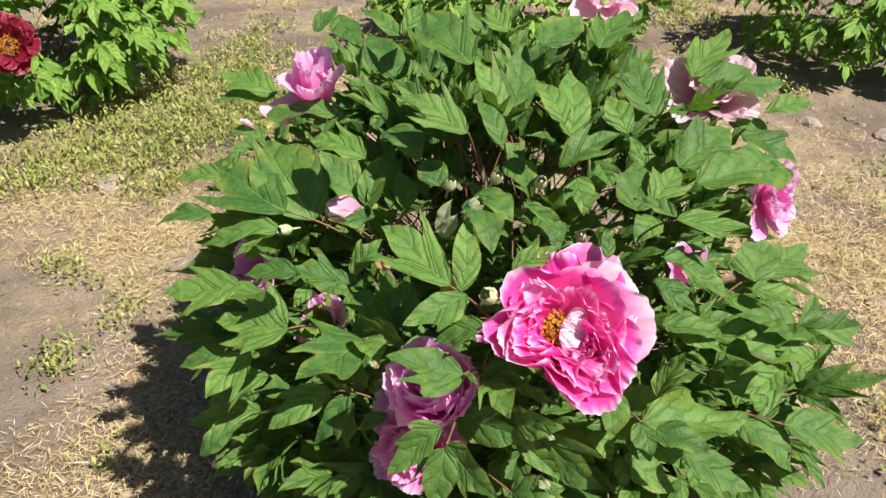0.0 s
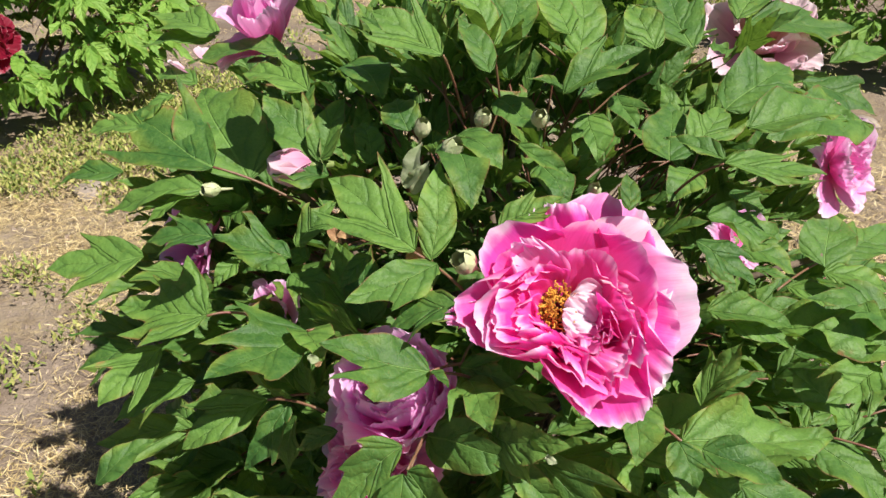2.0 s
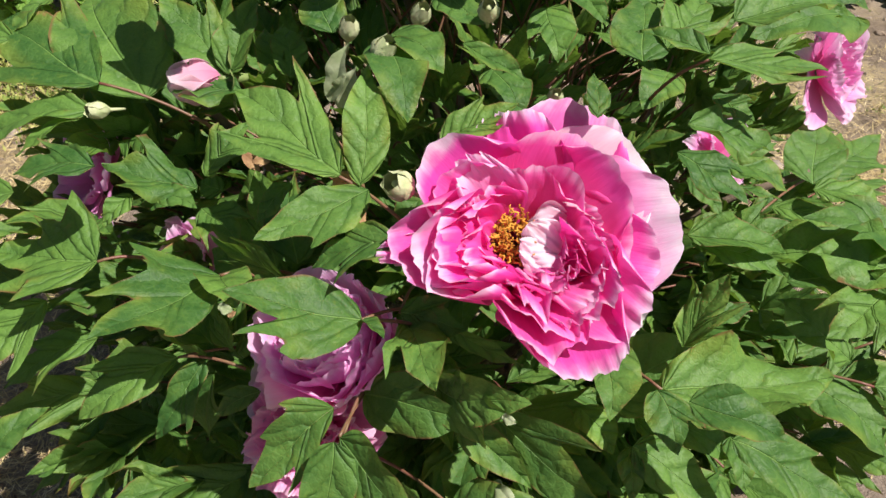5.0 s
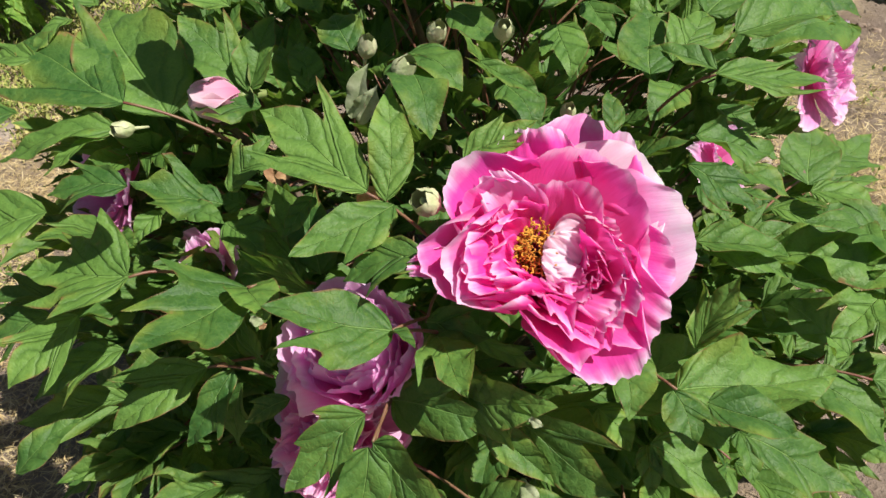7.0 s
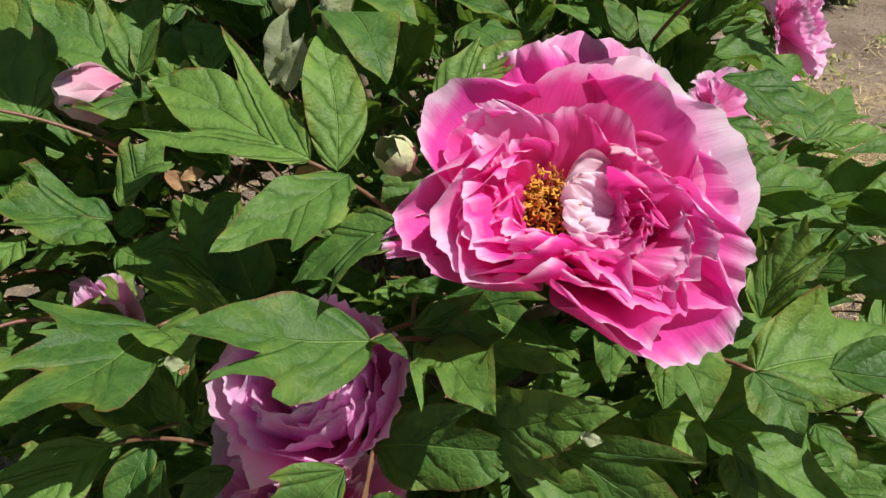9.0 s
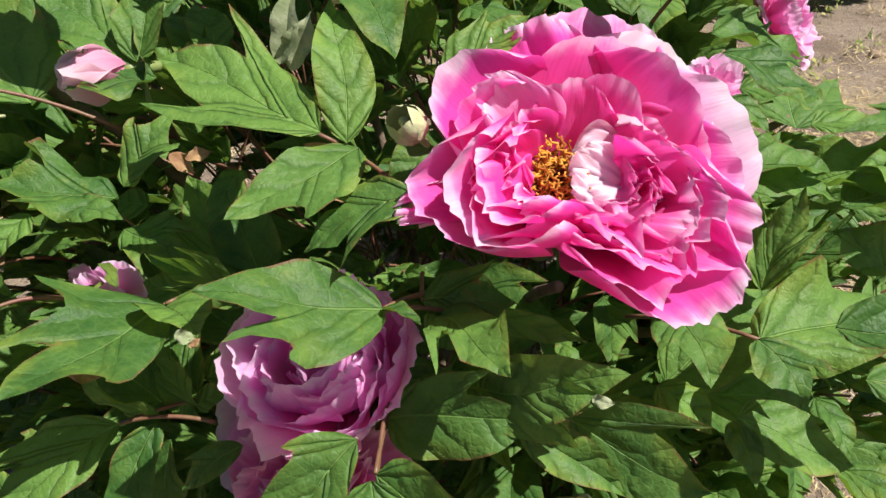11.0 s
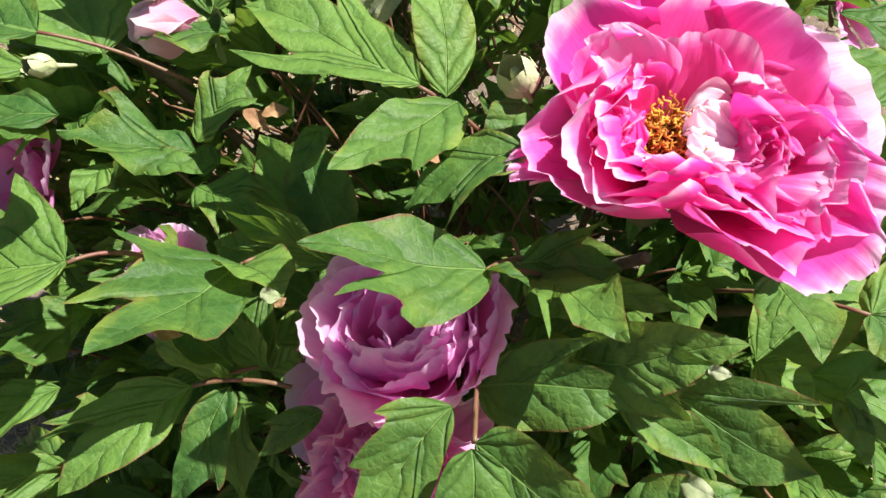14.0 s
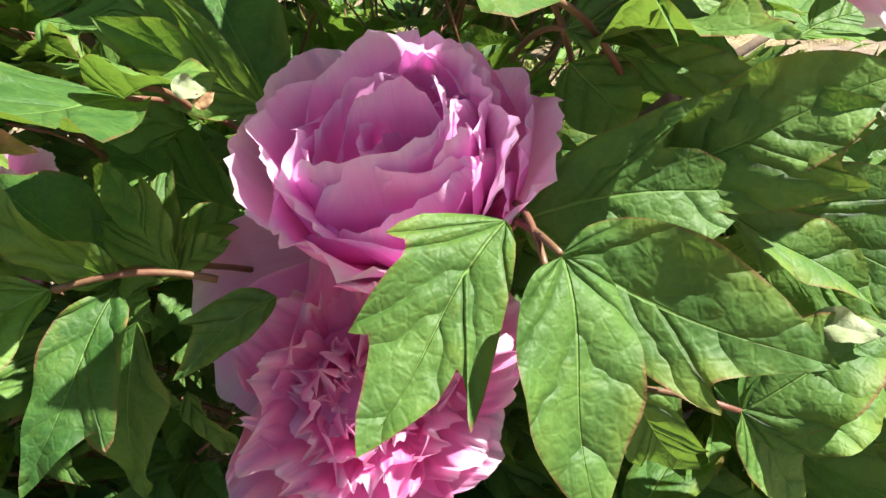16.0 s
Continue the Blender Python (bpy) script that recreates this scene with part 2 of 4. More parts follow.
def spline(points, n):
    """Even samples of a smooth curve through the points."""
    p = np.array(points, float)
    p = np.vstack([2 * p[0] - p[1], p, 2 * p[-1] - p[-2]])
    out = []
    segs = len(p) - 3
    for k in range(n + 1):
        x = k / n * segs
        i = min(int(x), segs - 1)
        t = x - i
        a, b, c, d = p[i : i + 4]
        out.append(0.5 * (2 * b + (c - a) * t + (2 * a - 5 * b + 4 * c - d) * t * t + (3 * b - a - 3 * c + d) * t**3))
    return np.array(out)


# Half outlines of a blade one long, from its base to its tip.
SIDES = {
    "entire": [(0, 0), (0.09, 0.07), (0.17, 0.24), (0.19, 0.45), (0.14, 0.68), (0.05, 0.88), (0, 1)],
    "broad": [(0, 0), (0.15, 0.05), (0.26, 0.21), (0.29, 0.43), (0.22, 0.67), (0.09, 0.88), (0, 1)],
    "tooth": [(0, 0), (0.11, 0.06), (0.20, 0.24), (0.25, 0.46), (0.28, 0.69), (0.20, 0.63), (0.145, 0.68), (0.07, 0.86), (0, 1)],
    "lobe": [(0, 0), (0.10, 0.06), (0.20, 0.22), (0.27, 0.44), (0.33, 0.74), (0.24, 0.63), (0.155, 0.57), (0.15, 0.71), (0.07, 0.87), (0, 1)],
    "deep": [(0, 0), (0.09, 0.05), (0.20, 0.20), (0.30, 0.45), (0.38, 0.80), (0.28, 0.67), (0.19, 0.58), (0.185, 0.69), (0.10, 0.84), (0, 1)],
    "double": [(0, 0), (0.16, 0.03), (0.34, 0.13), (0.52, 0.36), (0.38, 0.36), (0.28, 0.40), (0.34, 0.56), (0.36, 0.77), (0.26, 0.65), (0.15, 0.59), (0.15, 0.73), (0.08, 0.87), (0, 1)],
    "twin": [(0, 0), (0.13, 0.02), (0.28, 0.13), (0.39, 0.32), (0.43, 0.56), (0.34, 0.53), (0.32, 0.60), (0.42, 0.89), (0.28, 0.74), (0.15, 0.60), (0.15, 0.72), (0.09, 0.88), (0, 1)],
    "notched": [(0, 0), (0.14, 0.04), (0.30, 0.16), (0.37, 0.31), (0.29, 0.29), (0.26, 0.35), (0.31, 0.50), (0.33, 0.66), (0.25, 0.63), (0.19, 0.72), (0.11, 0.88), (0, 1)],
}


SLANT = {"entire": 1.3, "broad": 1.15, "tooth": 1.3, "lobe": 1.55, "deep": 1.75, "double": 1.45, "twin": 1.3, "notched": 1.2}  # how steeply the side veins rise


def blade(left, right, fold=0.25, bend=0.25, wave=0.5, seed=0, long_rows=24, cols=4):
    """Corners, faces and uvs of one leaf blade along +y, its upper face to +z."""
    rng = random.Random(seed)
    verts, uvs, faces = [], [], []
    ph = [rng.uniform(0, 6.28) for _ in range(5)]
    twist = rng.uniform(-0.25, 0.25)
    for sign, kind in ((-1, left), (1, right)):
        segs = len(SIDES[kind]) - 1
        rows = max(segs, round(long_rows / segs) * segs)  # every corner of the outline is met
        edge = spline(SIDES[kind], rows)
        mid = np.maximum.accumulate(np.clip(edge[:, 1] - SLANT[kind] * np.abs(edge[:, 0]), 0, 1))
        mid[-1] = 1.0
        start = len(verts)
        for r in range(rows + 1):
            for c in range(cols + 1):
                f = c / cols
                x, y = sign * edge[r, 0] * f, mid[r] + (edge[r, 1] - mid[r]) * f
                a = abs(x)
                z = fold * a + bend * (y - y * y) - 0.9 * fold * a * a
                z += wave * 0.10 * f * f * a / 0.2 * math.sin(9 * y + ph[0] + sign * ph[1]) + wave * 0.03 * f * math.sin(23 * y + ph[2] + sign)
                z += 0.004 * math.sin(mid[r] * 40.0 + ph[2]) * f * (1 - f) * 3.0
                z += twist * x * y + 0.10 * y * (1 - y) * math.sin(4 * y + ph[3])
                x += 0.16 * math.sin(3.0 * y + ph[4]) * y * (1 - y)
                verts.append((x, y, z))
                uvs.append((0.5 + 0.5 * sign * f, r / rows))
        for r in range(rows):
            for c in range(cols):
                a = start + r * (cols + 1) + c
                q = (a, a + 1, a + cols + 2, a + cols + 1)
                faces.append(q if sign > 0 else q[::-1])
    return verts, faces, uvs


KINDS = {
    "n": ("entire", "entire"), "b": ("broad", "broad"), "l": ("lobe", "entire"), "r": ("entire", "lobe"), "t": ("tooth", "entire"), "u": ("entire", "tooth"),
    "T": ("tooth", "tooth"), "L": ("lobe", "lobe"), "D": ("deep", "deep"), "M": ("double", "double"), "x": ("deep", "tooth"), "y": ("tooth", "deep"), "X": ("lobe", "broad"), "Y": ("broad", "lobe"),
    "A": ("twin", "broad"), "V": ("tooth", "double"), "e": ("entire", "deep"), "J": ("lobe", "notched"), "U": ("broad", "tooth"),
}
BLADES = {}


def blade_mesh(kind, form, mat, rows=22, cols=4):
    """One of the shared leaf meshes. form 0: flat, 1: arched, 2: folded, 3: wavy, 4: cupped."""
    key = (kind, form, mat.name, rows)
    if key not in BLADES:
        fold, bend, wave = ((0.15, 0.10, 0.35), (0.22, 0.38, 0.5), (0.55, 0.20, 0.4), (0.28, 0.15, 1.0), (0.35, -0.12, 0.5))[form]
        BLADES[key] = mesh_of("leaf", *blade(*KINDS[kind], fold, bend, wave, sum(map(ord, kind)) * 7 + form, rows, cols), mat)
    return BLADES[key]


def leaf_pose(base, tip, wide=1.0, roll=0.0, up=(0, -0.15, 1)):
    """Lays a blade from base to tip with its face to up, turned by roll degrees about its length."""
    base, tip = Vector(base), Vector(tip)
    y = tip - base
    size = y.length
    y.normalize()
    z = Vector(up) - y * Vector(up).dot(y)
    z.normalize()
    x = y.cross(z)
    m = Matrix((x, y, z)).transposed().to_4x4()
    return Matrix.Translation(base) @ m @ pose(0, 0, 0, 0, roll, 0) @ Matrix.Diagonal((size * wide, size, size, 1))


def tube(points, r0, r1, sides=6):
    """Corners and faces of a tapered stem along the points."""
    pts = [Vector(p) for p in points]
    verts, faces = [], []
    for i, p in enumerate(pts):
        d = (pts[min(i + 1, len(pts) - 1)] - pts[max(i - 1, 0)]).normalized()
        a = d.orthogonal().normalized() if abs(d.z) > 0.95 else d.cross(Vector((0, 0, 1))).normalized()
        b = d.cross(a)
        r = r0 + (r1 - r0) * i / (len(pts) - 1)
        for k in range(sides):
            t = 2 * math.pi * k / sides
            verts.append(p + (a * math.cos(t) + b * math.sin(t)) * r)
    for i in range(len(pts) - 1):
        for k in range(sides):
            faces.append((i * sides + k, i * sides + (k + 1) % sides, (i + 1) * sides + (k + 1) % sides, (i + 1) * sides + k))
    faces.append(tuple(range(sides))[::-1])
    faces.append(tuple(range((len(pts) - 1) * sides, len(pts) * sides)))
    return verts, faces


def arc(a, b, sag=0.0, side=(0, 0, 1), n=8):
    a, b, s = Vector(a), Vector(b), Vector(side)
    return [a.lerp(b, i / n) + s * (sag * 4 * (i / n) * (1 - i / n)) for i in range(n + 1)]


class Heap:
    """Gathers many pieces into one mesh."""

    def __init__(self):
        self.v, self.f, self.uv = [], [], []

    def add(self, verts, faces, uvs=None, m=None):
        k = len(self.v)
        self.v += [m @ Vector(p) for p in verts] if m is not None else list(verts)
        self.f += [tuple(i + k for i in q) for q in faces]
        self.uv += uvs if uvs is not None else [(0.5, 0.5)] * len(verts)

    def mesh(self, name, mat, smooth=True):
        return mesh_of(name, [tuple(p) for p in self.v], self.f, self.uv, mat, smooth)


def petal(length, width, cup, curl, frill, seed, notch=0.025, nu=30, nv=18, crease=0.0):
    """One petal from its claw at the origin along +y, its inner face to +z. cup: how far its sides rise,
    curl: how far its length bends up (plus) or back (minus), in degrees; frill: the ruffle of its edge."""
    rng = random.Random(seed)
    ph = [rng.uniform(0, 60) for _ in range(6)]
    lip, lean = length * rng.uniform(-0.075, 0.0), rng.uniform(-0.10, 0.10)
    verts, uvs, faces = [], [], []
    k = radians(curl)
    for j in range(nv + 1):
        v = j / nv
        w = width * 0.5 * math.sin(math.pi * (0.06 + 0.60 * v)) ** 1.1
        for i in range(nu + 1):
            u = 2 * i / nu - 1
            ragged = 1.5 * noise.noise((u * 1.5 + ph[0], 0.3, 0.7)) + 1.0 * noise.noise((u * 4.3 + ph[0], 3.3, 0.7)) + 0.5 * noise.noise((u * 11.0 + ph[0], 7.1, 0.7))
            edge = 1 - 0.24 * abs(u) ** 3.0 * v**1.5 + notch * v**5 * ragged + lean * u * v * v
            ang = k * v * edge
            yy, zz = (length * math.sin(ang) / k, length * (1 - math.cos(ang)) / k) if abs(k) > 1e-3 else (length * v * edge, 0)
            c = cup * (0.35 + 0.65 * v)
            a = u * c
            x = w * (math.sin(a) / c if abs(c) > 1e-3 else u)
            lift = w * ((1 - math.cos(a)) / c if abs(c) > 1e-3 else 0)
            rim = max(v, abs(u) * 0.96) if v > 0.3 else v
            ruff = frill * length * rim**3 * v * (1.5 * noise.noise((u * 2.0 + ph[1], v * 1.3, 1.0)) + 1.1 * noise.noise((u * 4.6 + ph[2], v * 2.2, 2.0)) + 0.6 * noise.noise((u * 10.0 + ph[3], v * 3.0, 3.0)))
            ruff += frill * 0.5 * length * v * noise.noise((u * 1.2 + ph[4], v * 1.6, 4.0))
            if crease:
                fold = noise.noise((u * 3.4 + ph[5], v * 2.6, seed * 0.37))
                ruff += crease * length * v * (0.9 * noise.noise((u * 1.8 + ph[5], v * 2.2, seed * 0.71)) + 0.7 * (0.35 - abs(fold)) + 0.22 * noise.noise((u * 9 + ph[5], v * 7.0, seed * 0.53)))
            n = lift + ruff + lip * max(0.0, (v - 0.72) / 0.28) ** 2
            verts.append((x + 0.5 * ruff * noise.noise((u * 3.0, v * 2.0, ph[3])), yy - math.sin(ang) * n, zz + math.cos(ang) * n))
            uvs.append((0.5 + 0.5 * u, v))
    for j in range(nv):
        for i in range(nu):
            a = j * (nu + 1) + i
            faces.append((a, a + 1, a + nu + 2, a + nu + 1))
    return verts, faces, uvs


def petal_pose(turn, open_deg, out=0.01, lift=0.0, twist=0.0):
    """A petal's place in its flower: turned about the flower's axis (+z), open_deg from upright (0) to flat (90)."""
    return pose(0, 0, lift, 0, 0, turn) @ pose(0, out, 0, 90 - open_deg, 0, 0) @ pose(0, 0, 0, 0, twist, 0)


def facing(at, way, spin=0.0, size=1.0):
    """A flower's pose: its axis along way."""
    return Matrix.Translation(at) @ Vector(way).to_track_quat("Z", "Y").to_matrix().to_4x4() @ pose(0, 0, 0, 0, 0, spin) @ Matrix.Scale(size, 4)


def stamens(n, spread, height, seed):
    rng = random.Random(seed)
    h = Heap()
    for _ in range(n):
        t, r = rng.uniform(0, 6.28), rng.uniform(0.35, 1.0)
        foot = Vector((math.cos(t), math.sin(t), 0)) * 0.010
        top = Vector((math.cos(t + rng.uniform(-0.3, 0.3)) * spread * r, math.sin(t) * spread * r, height * rng.uniform(0.6, 1.0)))
        h.add(*tube(arc(foot, top, 0.004, (math.cos(t), math.sin(t), 0), 4), 0.0006, 0.0005, 4))
        d = Vector((rng.uniform(-1, 1), rng.uniform(-1, 1), rng.uniform(0.2, 1))).normalized() * 0.0070
        s = d.cross(Vector((0, 0, 1))).normalized() * 0.002
        h.add(*tube([top, top + d * 0.4 + s, top + d * 0.8 - s * 0.5, top + d * 1.1], 0.0009, 0.0006, 5))
    return h.mesh("stamen_tuft", STAMEN)


def flower(parent, m, mat, petals, gold=0, spread=0.022, height=0.03, label="", tuft=(0, 0, 0)):
    """A flower under its bush: a green calyx that carries petals, stamens and carpels."""
    h = Heap()
    h.add(*tube([(0, 0, -0.03), (0, 0, -0.012), (0, 0, -0.004), (0, 0, 0.006)], 0.005, 0.012, 8))
    for k in range(5):
        v, f, uv = petal(0.035, 0.026, 0.8, 30, 0.02, k, 0.0, 6, 5)
        h.add(v, f, uv, petal_pose(72 * k, 105, 0.006, -0.010))
    body = child("flower", h.mesh("flower", STEM_GREEN), parent, m, label)
    for n, (turn, op, length, width, cup, curl, frill, *rest) in enumerate(petals):
        out, lift, twist = (list(rest) + [0.008, 0.0, 0.0])[:3] if len(rest) >= 3 else (0.008, 0.0, 0.0)
        own = rest[3] if len(rest) > 3 else mat
        me = mesh_of("petal", *petal(length, width, cup, curl, frill, n * 13 + int(turn), 0.03, *((40, 26) if frill > 0.09 else (32, 18)), max(0.025, 0.6 * frill - 0.02)), own)
        child("petal", me, body, petal_pose(turn, op, out, lift, twist))
    if gold:
        child("stamen_tuft", stamens(gold, spread, height, 3), body, pose(*tuft), "golden stamens")
        c = Heap()
        for k in range(5):
            t = 1.257 * k
            d = Vector((math.cos(t), math.sin(t), 0))
            c.add(*tube([d * 0.004, d * 0.008 + Vector((0, 0, 0.010)), d * 0.007 + Vector((0, 0, 0.020)), d * 0.011 + Vector((0, 0, 0.026))], 0.0045, 0.0012, 7))
        child("carpels", c.mesh("carpels", CARPEL), body)
    return body


def whorl(n, op, length, width, cup, curl, frill, seed, start=0.0, jitter=1.0):
    """A ring of petals with small differences."""
    rng = random.Random(seed)
    j = lambda s: 1 + jitter * rng.uniform(-s, s)  # noqa: E731
    return [(start + 360 / n * (k + jitter * rng.uniform(-0.25, 0.25)), op * j(0.15), length * j(0.14), width * j(0.15), cup * j(0.3), curl * j(0.3), frill * j(0.3), 0.008, 0.001 * (k % 3), rng.uniform(-8, 8)) for k in range(n)]


FRONT = (-0.1, -0.65, 0.75)  # the face of the leaves that hang at the bush's front
ASIDE = (-0.75, -0.55, 0.30)  # the face of leaves turned from the sun
PLACED = []  # middles of the leaves set singly


def leaf(base, tip, kind="n", wide=1.0, form=0, roll=0.0, mat=None, up=(0, -0.35, 1), stalk=True):
    """One leaf blade of the pink bush with the short stalk that carries it."""
    ob = child("leaf", blade_mesh(kind, form, mat or LEAF), bush, leaf_pose(base, tip, wide, roll, up))
    b, t = Vector(base), Vector(tip)
    PLACED.extend([b.lerp(t, 0.15), b.lerp(t, 0.5), b.lerp(t, 0.85)])
    return ob


def stalk(a, b, sag=0.005, thick=0.0015):
    """A reddish leaf stalk from a to b."""
    v, f = tube(arc(a, b, sag), thick, thick * 0.8, 6)
    return child("leaf_stalk", mesh_of("leaf_stalk", [tuple(p) for p in v], f, None, STALK), bush)


bush = tagged(new("peony_bush"), "leafy green tree peony shrub with large pink double flowers", "peony bush", "peony shrubs")

# ---- leaves of the pink bush ----
leaf((0.022, 0.758, 0.595), (-0.064, 0.838, 0.626), "D", 0.85, 0)
leaf((0.035, 0.756, 0.587), (0.041, 0.823, 0.651), "n", 0.95, 0)
leaf((0.041, 0.756, 0.584), (-0.032, 0.703, 0.578), "t", 1.1, 0)
leaf((-0.193, 0.898, 0.61), (-0.315, 0.984, 0.633), "D", 1.0, 0)
leaf((-0.162, 0.909, 0.59), (-0.243, 1.039, 0.643), "b", 1.0, 1)
leaf((-0.094, 0.926, 0.603), (-0.158, 0.988, 0.655), "Y", 0.9, 0)
leaf((-0.091, 0.924, 0.604), (-0.067, 0.976, 0.655), "b", 0.85, 2)
leaf((-0.079, 0.913, 0.595), (-0.138, 0.907, 0.596), "x", 1.2, 3)
leaf((-0.106, 0.829, 0.545), (-0.181, 0.836, 0.566), "y", 1.1, 3)
leaf((-0.108, 0.858, 0.541), (-0.067, 0.884, 0.579), "T", 1.1, 1)
leaf((-0.16, 0.783, 0.593), (-0.225, 0.788, 0.585), "L", 1.1, 1)
leaf((-0.18, 0.78, 0.511), (-0.28, 0.803, 0.506), "M", 1.0, 4)
leaf((0.064, 0.703, 0.575), (0.003, 0.71, 0.55), "L", 1.15, 1)
leaf((-0.224, 0.819, 0.398), (-0.306, 0.787, 0.368), "L", 0.9, 1)
leaf((0.262, 0.72, 0.476), (0.319, 0.724, 0.493), "L", 1.1, 3)
leaf((0.214, 0.716, 0.469), (0.204, 0.65, 0.458), "Y", 1.2, 1)
leaf((0.243, 0.668, 0.468), (0.375, 0.689, 0.456), "b", 0.8, 3)
leaf((0.238, 0.664, 0.473), (0.246, 0.625, 0.451), "X", 1.3, 1)
leaf((0.238, 0.609, 0.518), (0.295, 0.591, 0.501), "b", 0.9, 2)
leaf((0.321, 0.709, 0.373), (0.323, 0.669, 0.353), "b", 0.9, 1)
leaf((0.426, 0.754, 0.411), (0.363, 0.778, 0.459), "b", 0.9, 3)
leaf((0.504, 1.027, 0.427), (0.6, 1.094, 0.445), "T", 1.0, 0)
leaf((0.448, 0.925, 0.474), (0.517, 0.911, 0.455), "b", 0.8, 1)
leaf((0.419, 0.939, 0.446), (0.477, 0.904, 0.446), "T", 0.9, 0)
leaf((0.256, 0.759, 0.606), (0.3, 0.727, 0.582), "L", 1.0, 1)
leaf((0.277, 0.809, 0.603), (0.353, 0.814, 0.575), "T", 1.0, 3)
leaf((0.288, 0.819, 0.649), (0.38, 0.825, 0.636), "D", 0.75, 0)
leaf((0.289, 0.82, 0.652), (0.241, 0.854, 0.658), "n", 1.0, 2)
leaf((0.258, 0.885, 0.622), (0.272, 0.975, 0.65), "b", 1.0, 0)
leaf((0.279, 0.895, 0.629), (0.322, 0.953, 0.651), "L", 1.2, 1)
leaf((0.198, 0.756, 0.635), (0.201, 0.797, 0.65), "n", 1.0, 0)
leaf((0.093, 0.762, 0.614), (0.148, 0.778, 0.637), "T", 0.9, 2, up=(-0.5, -0.5, 0.6))
leaf((-0.235, 0.797, 0.565), (-0.334, 0.798, 0.549), "L", 1.1, 0)
leaf((0.41, 0.776, 0.366), (0.467, 0.72, 0.328), "b", 1.0, 1)
leaf((0.459, 0.759, 0.376), (0.57, 0.752, 0.354), "T", 1.1, 0)
leaf((0.041, 0.9, 0.722), (-0.03, 0.942, 0.753), "D", 1.0, 0)
leaf((0.085, 0.902, 0.704), (0.054, 0.969, 0.741), "n", 0.92, 0)
leaf((0.088, 0.99, 0.7), (0.053, 1.066, 0.761), "n", 0.92, 0)
leaf((0.093, 0.988, 0.695), (0.127, 1.11, 0.763), "l", 0.92, 0)
leaf((0.164, 0.883, 0.725), (0.172, 0.983, 0.774), "n", 1.0, 0)
leaf((0.155, 0.875, 0.746), (0.124, 0.953, 0.772), "n", 1.0, 0)
leaf((0.049, 1.081, 0.744), (-0.017, 1.187, 0.787), "D", 1.0, 0)
leaf((-0.234, 1.094, 0.691), (-0.335, 1.153, 0.704), "T", 0.92, 0)
leaf((-0.238, 1.101, 0.686), (-0.335, 1.111, 0.674), "n", 1.0, 0)
leaf((-0.137, 1.038, 0.684), (-0.259, 1.052, 0.67), "n", 0.92, 1)
leaf((-0.083, 0.884, 0.693), (-0.164, 0.944, 0.691), "L", 0.92, 1)
leaf((0.231, 0.882, 0.731), (0.212, 0.93, 0.759), "b", 1.0, 1)
leaf((0.149, 0.851, 0.701), (0.224, 0.878, 0.733), "L", 0.92, 2)
leaf((0.409, 1.234, 0.669), (0.494, 1.351, 0.714), "L", 0.8, 0)
leaf((0.419, 1.233, 0.664), (0.577, 1.26, 0.651), "T", 0.92, 0)
leaf((0.535, 1.225, 0.614), (0.632, 1.256, 0.613), "n", 1.0, 1)
leaf((-0.044, 0.977, 0.816), (-0.097, 1.032, 0.835), "n", 0.92, 0)
leaf((-0.042, 0.978, 0.819), (-0.015, 1.021, 0.846), "n", 0.92, 0)
leaf((0.245, 0.723, 0.384), (0.326, 0.698, 0.358), "b", 0.9, 1)
leaf((0.284, 0.896, 0.608), (0.253, 0.852, 0.595), "b", 1.2, 1)
leaf((0.178, 0.895, 0.665), (0.182, 0.842, 0.64), "Y", 1.2, 1)
leaf((0.093, 0.933, 0.668), (0.133, 0.886, 0.656), "b", 1.1, 0)
leaf((0.209, 0.926, 0.673), (0.225, 0.889, 0.653), "X", 1.2, 2)
leaf((0.111, 0.848, 0.655), (0.157, 0.821, 0.632), "n", 0.9, 2)
leaf((0.209, 0.9, 0.641), (0.166, 0.865, 0.635), "L", 1.2, 1)
leaf((0.134, 0.871, 0.625), (0.155, 0.826, 0.6), "b", 1.2, 1)
leaf((0.056, 0.875, 0.654), (0.096, 0.824, 0.64), "b", 1.1, 1)
leaf((0.051, 0.864, 0.653), (0.07, 0.783, 0.621), "b", 0.9, 1)
leaf((0.006, 0.901, 0.647), (-0.01, 0.946, 0.664), "b", 1.3, 1)
leaf((-0.052, 0.927, 0.597), (-0.069, 0.991, 0.622), "n", 1.1, 0)
leaf((-0.037, 0.921, 0.602), (-0.05, 0.984, 0.628), "n", 1.2, 0)
leaf((-0.23, 0.777, 0.475), (-0.28, 0.728, 0.441), "D", 1.1, 0)
leaf((-0.196, 0.882, 0.592), (-0.306, 0.881, 0.566), "n", 0.9, 1)
leaf((-0.203, 0.879, 0.59), (-0.258, 0.853, 0.566), "n", 0.7, 1)
leaf((-0.153, 0.812, 0.552), (-0.171, 0.788, 0.537), "b", 1.0, 1)
leaf((-0.026, 0.817, 0.556), (-0.053, 0.787, 0.536), "n", 1.2, 1)
leaf((-0.138, 0.828, 0.543), (-0.101, 0.805, 0.541), "n", 1.3, 1)
leaf((-0.114, 0.849, 0.515), (-0.074, 0.806, 0.504), "L", 1.2, 3)
leaf((0.191, 0.685, 0.435), (0.212, 0.655, 0.417), "b", 1.2, 1)
leaf((0.223, 0.651, 0.431), (0.281, 0.622, 0.405), "b", 1.0, 0)
leaf((0.222, 0.654, 0.426), (0.217, 0.617, 0.411), "n", 1.2, 1)
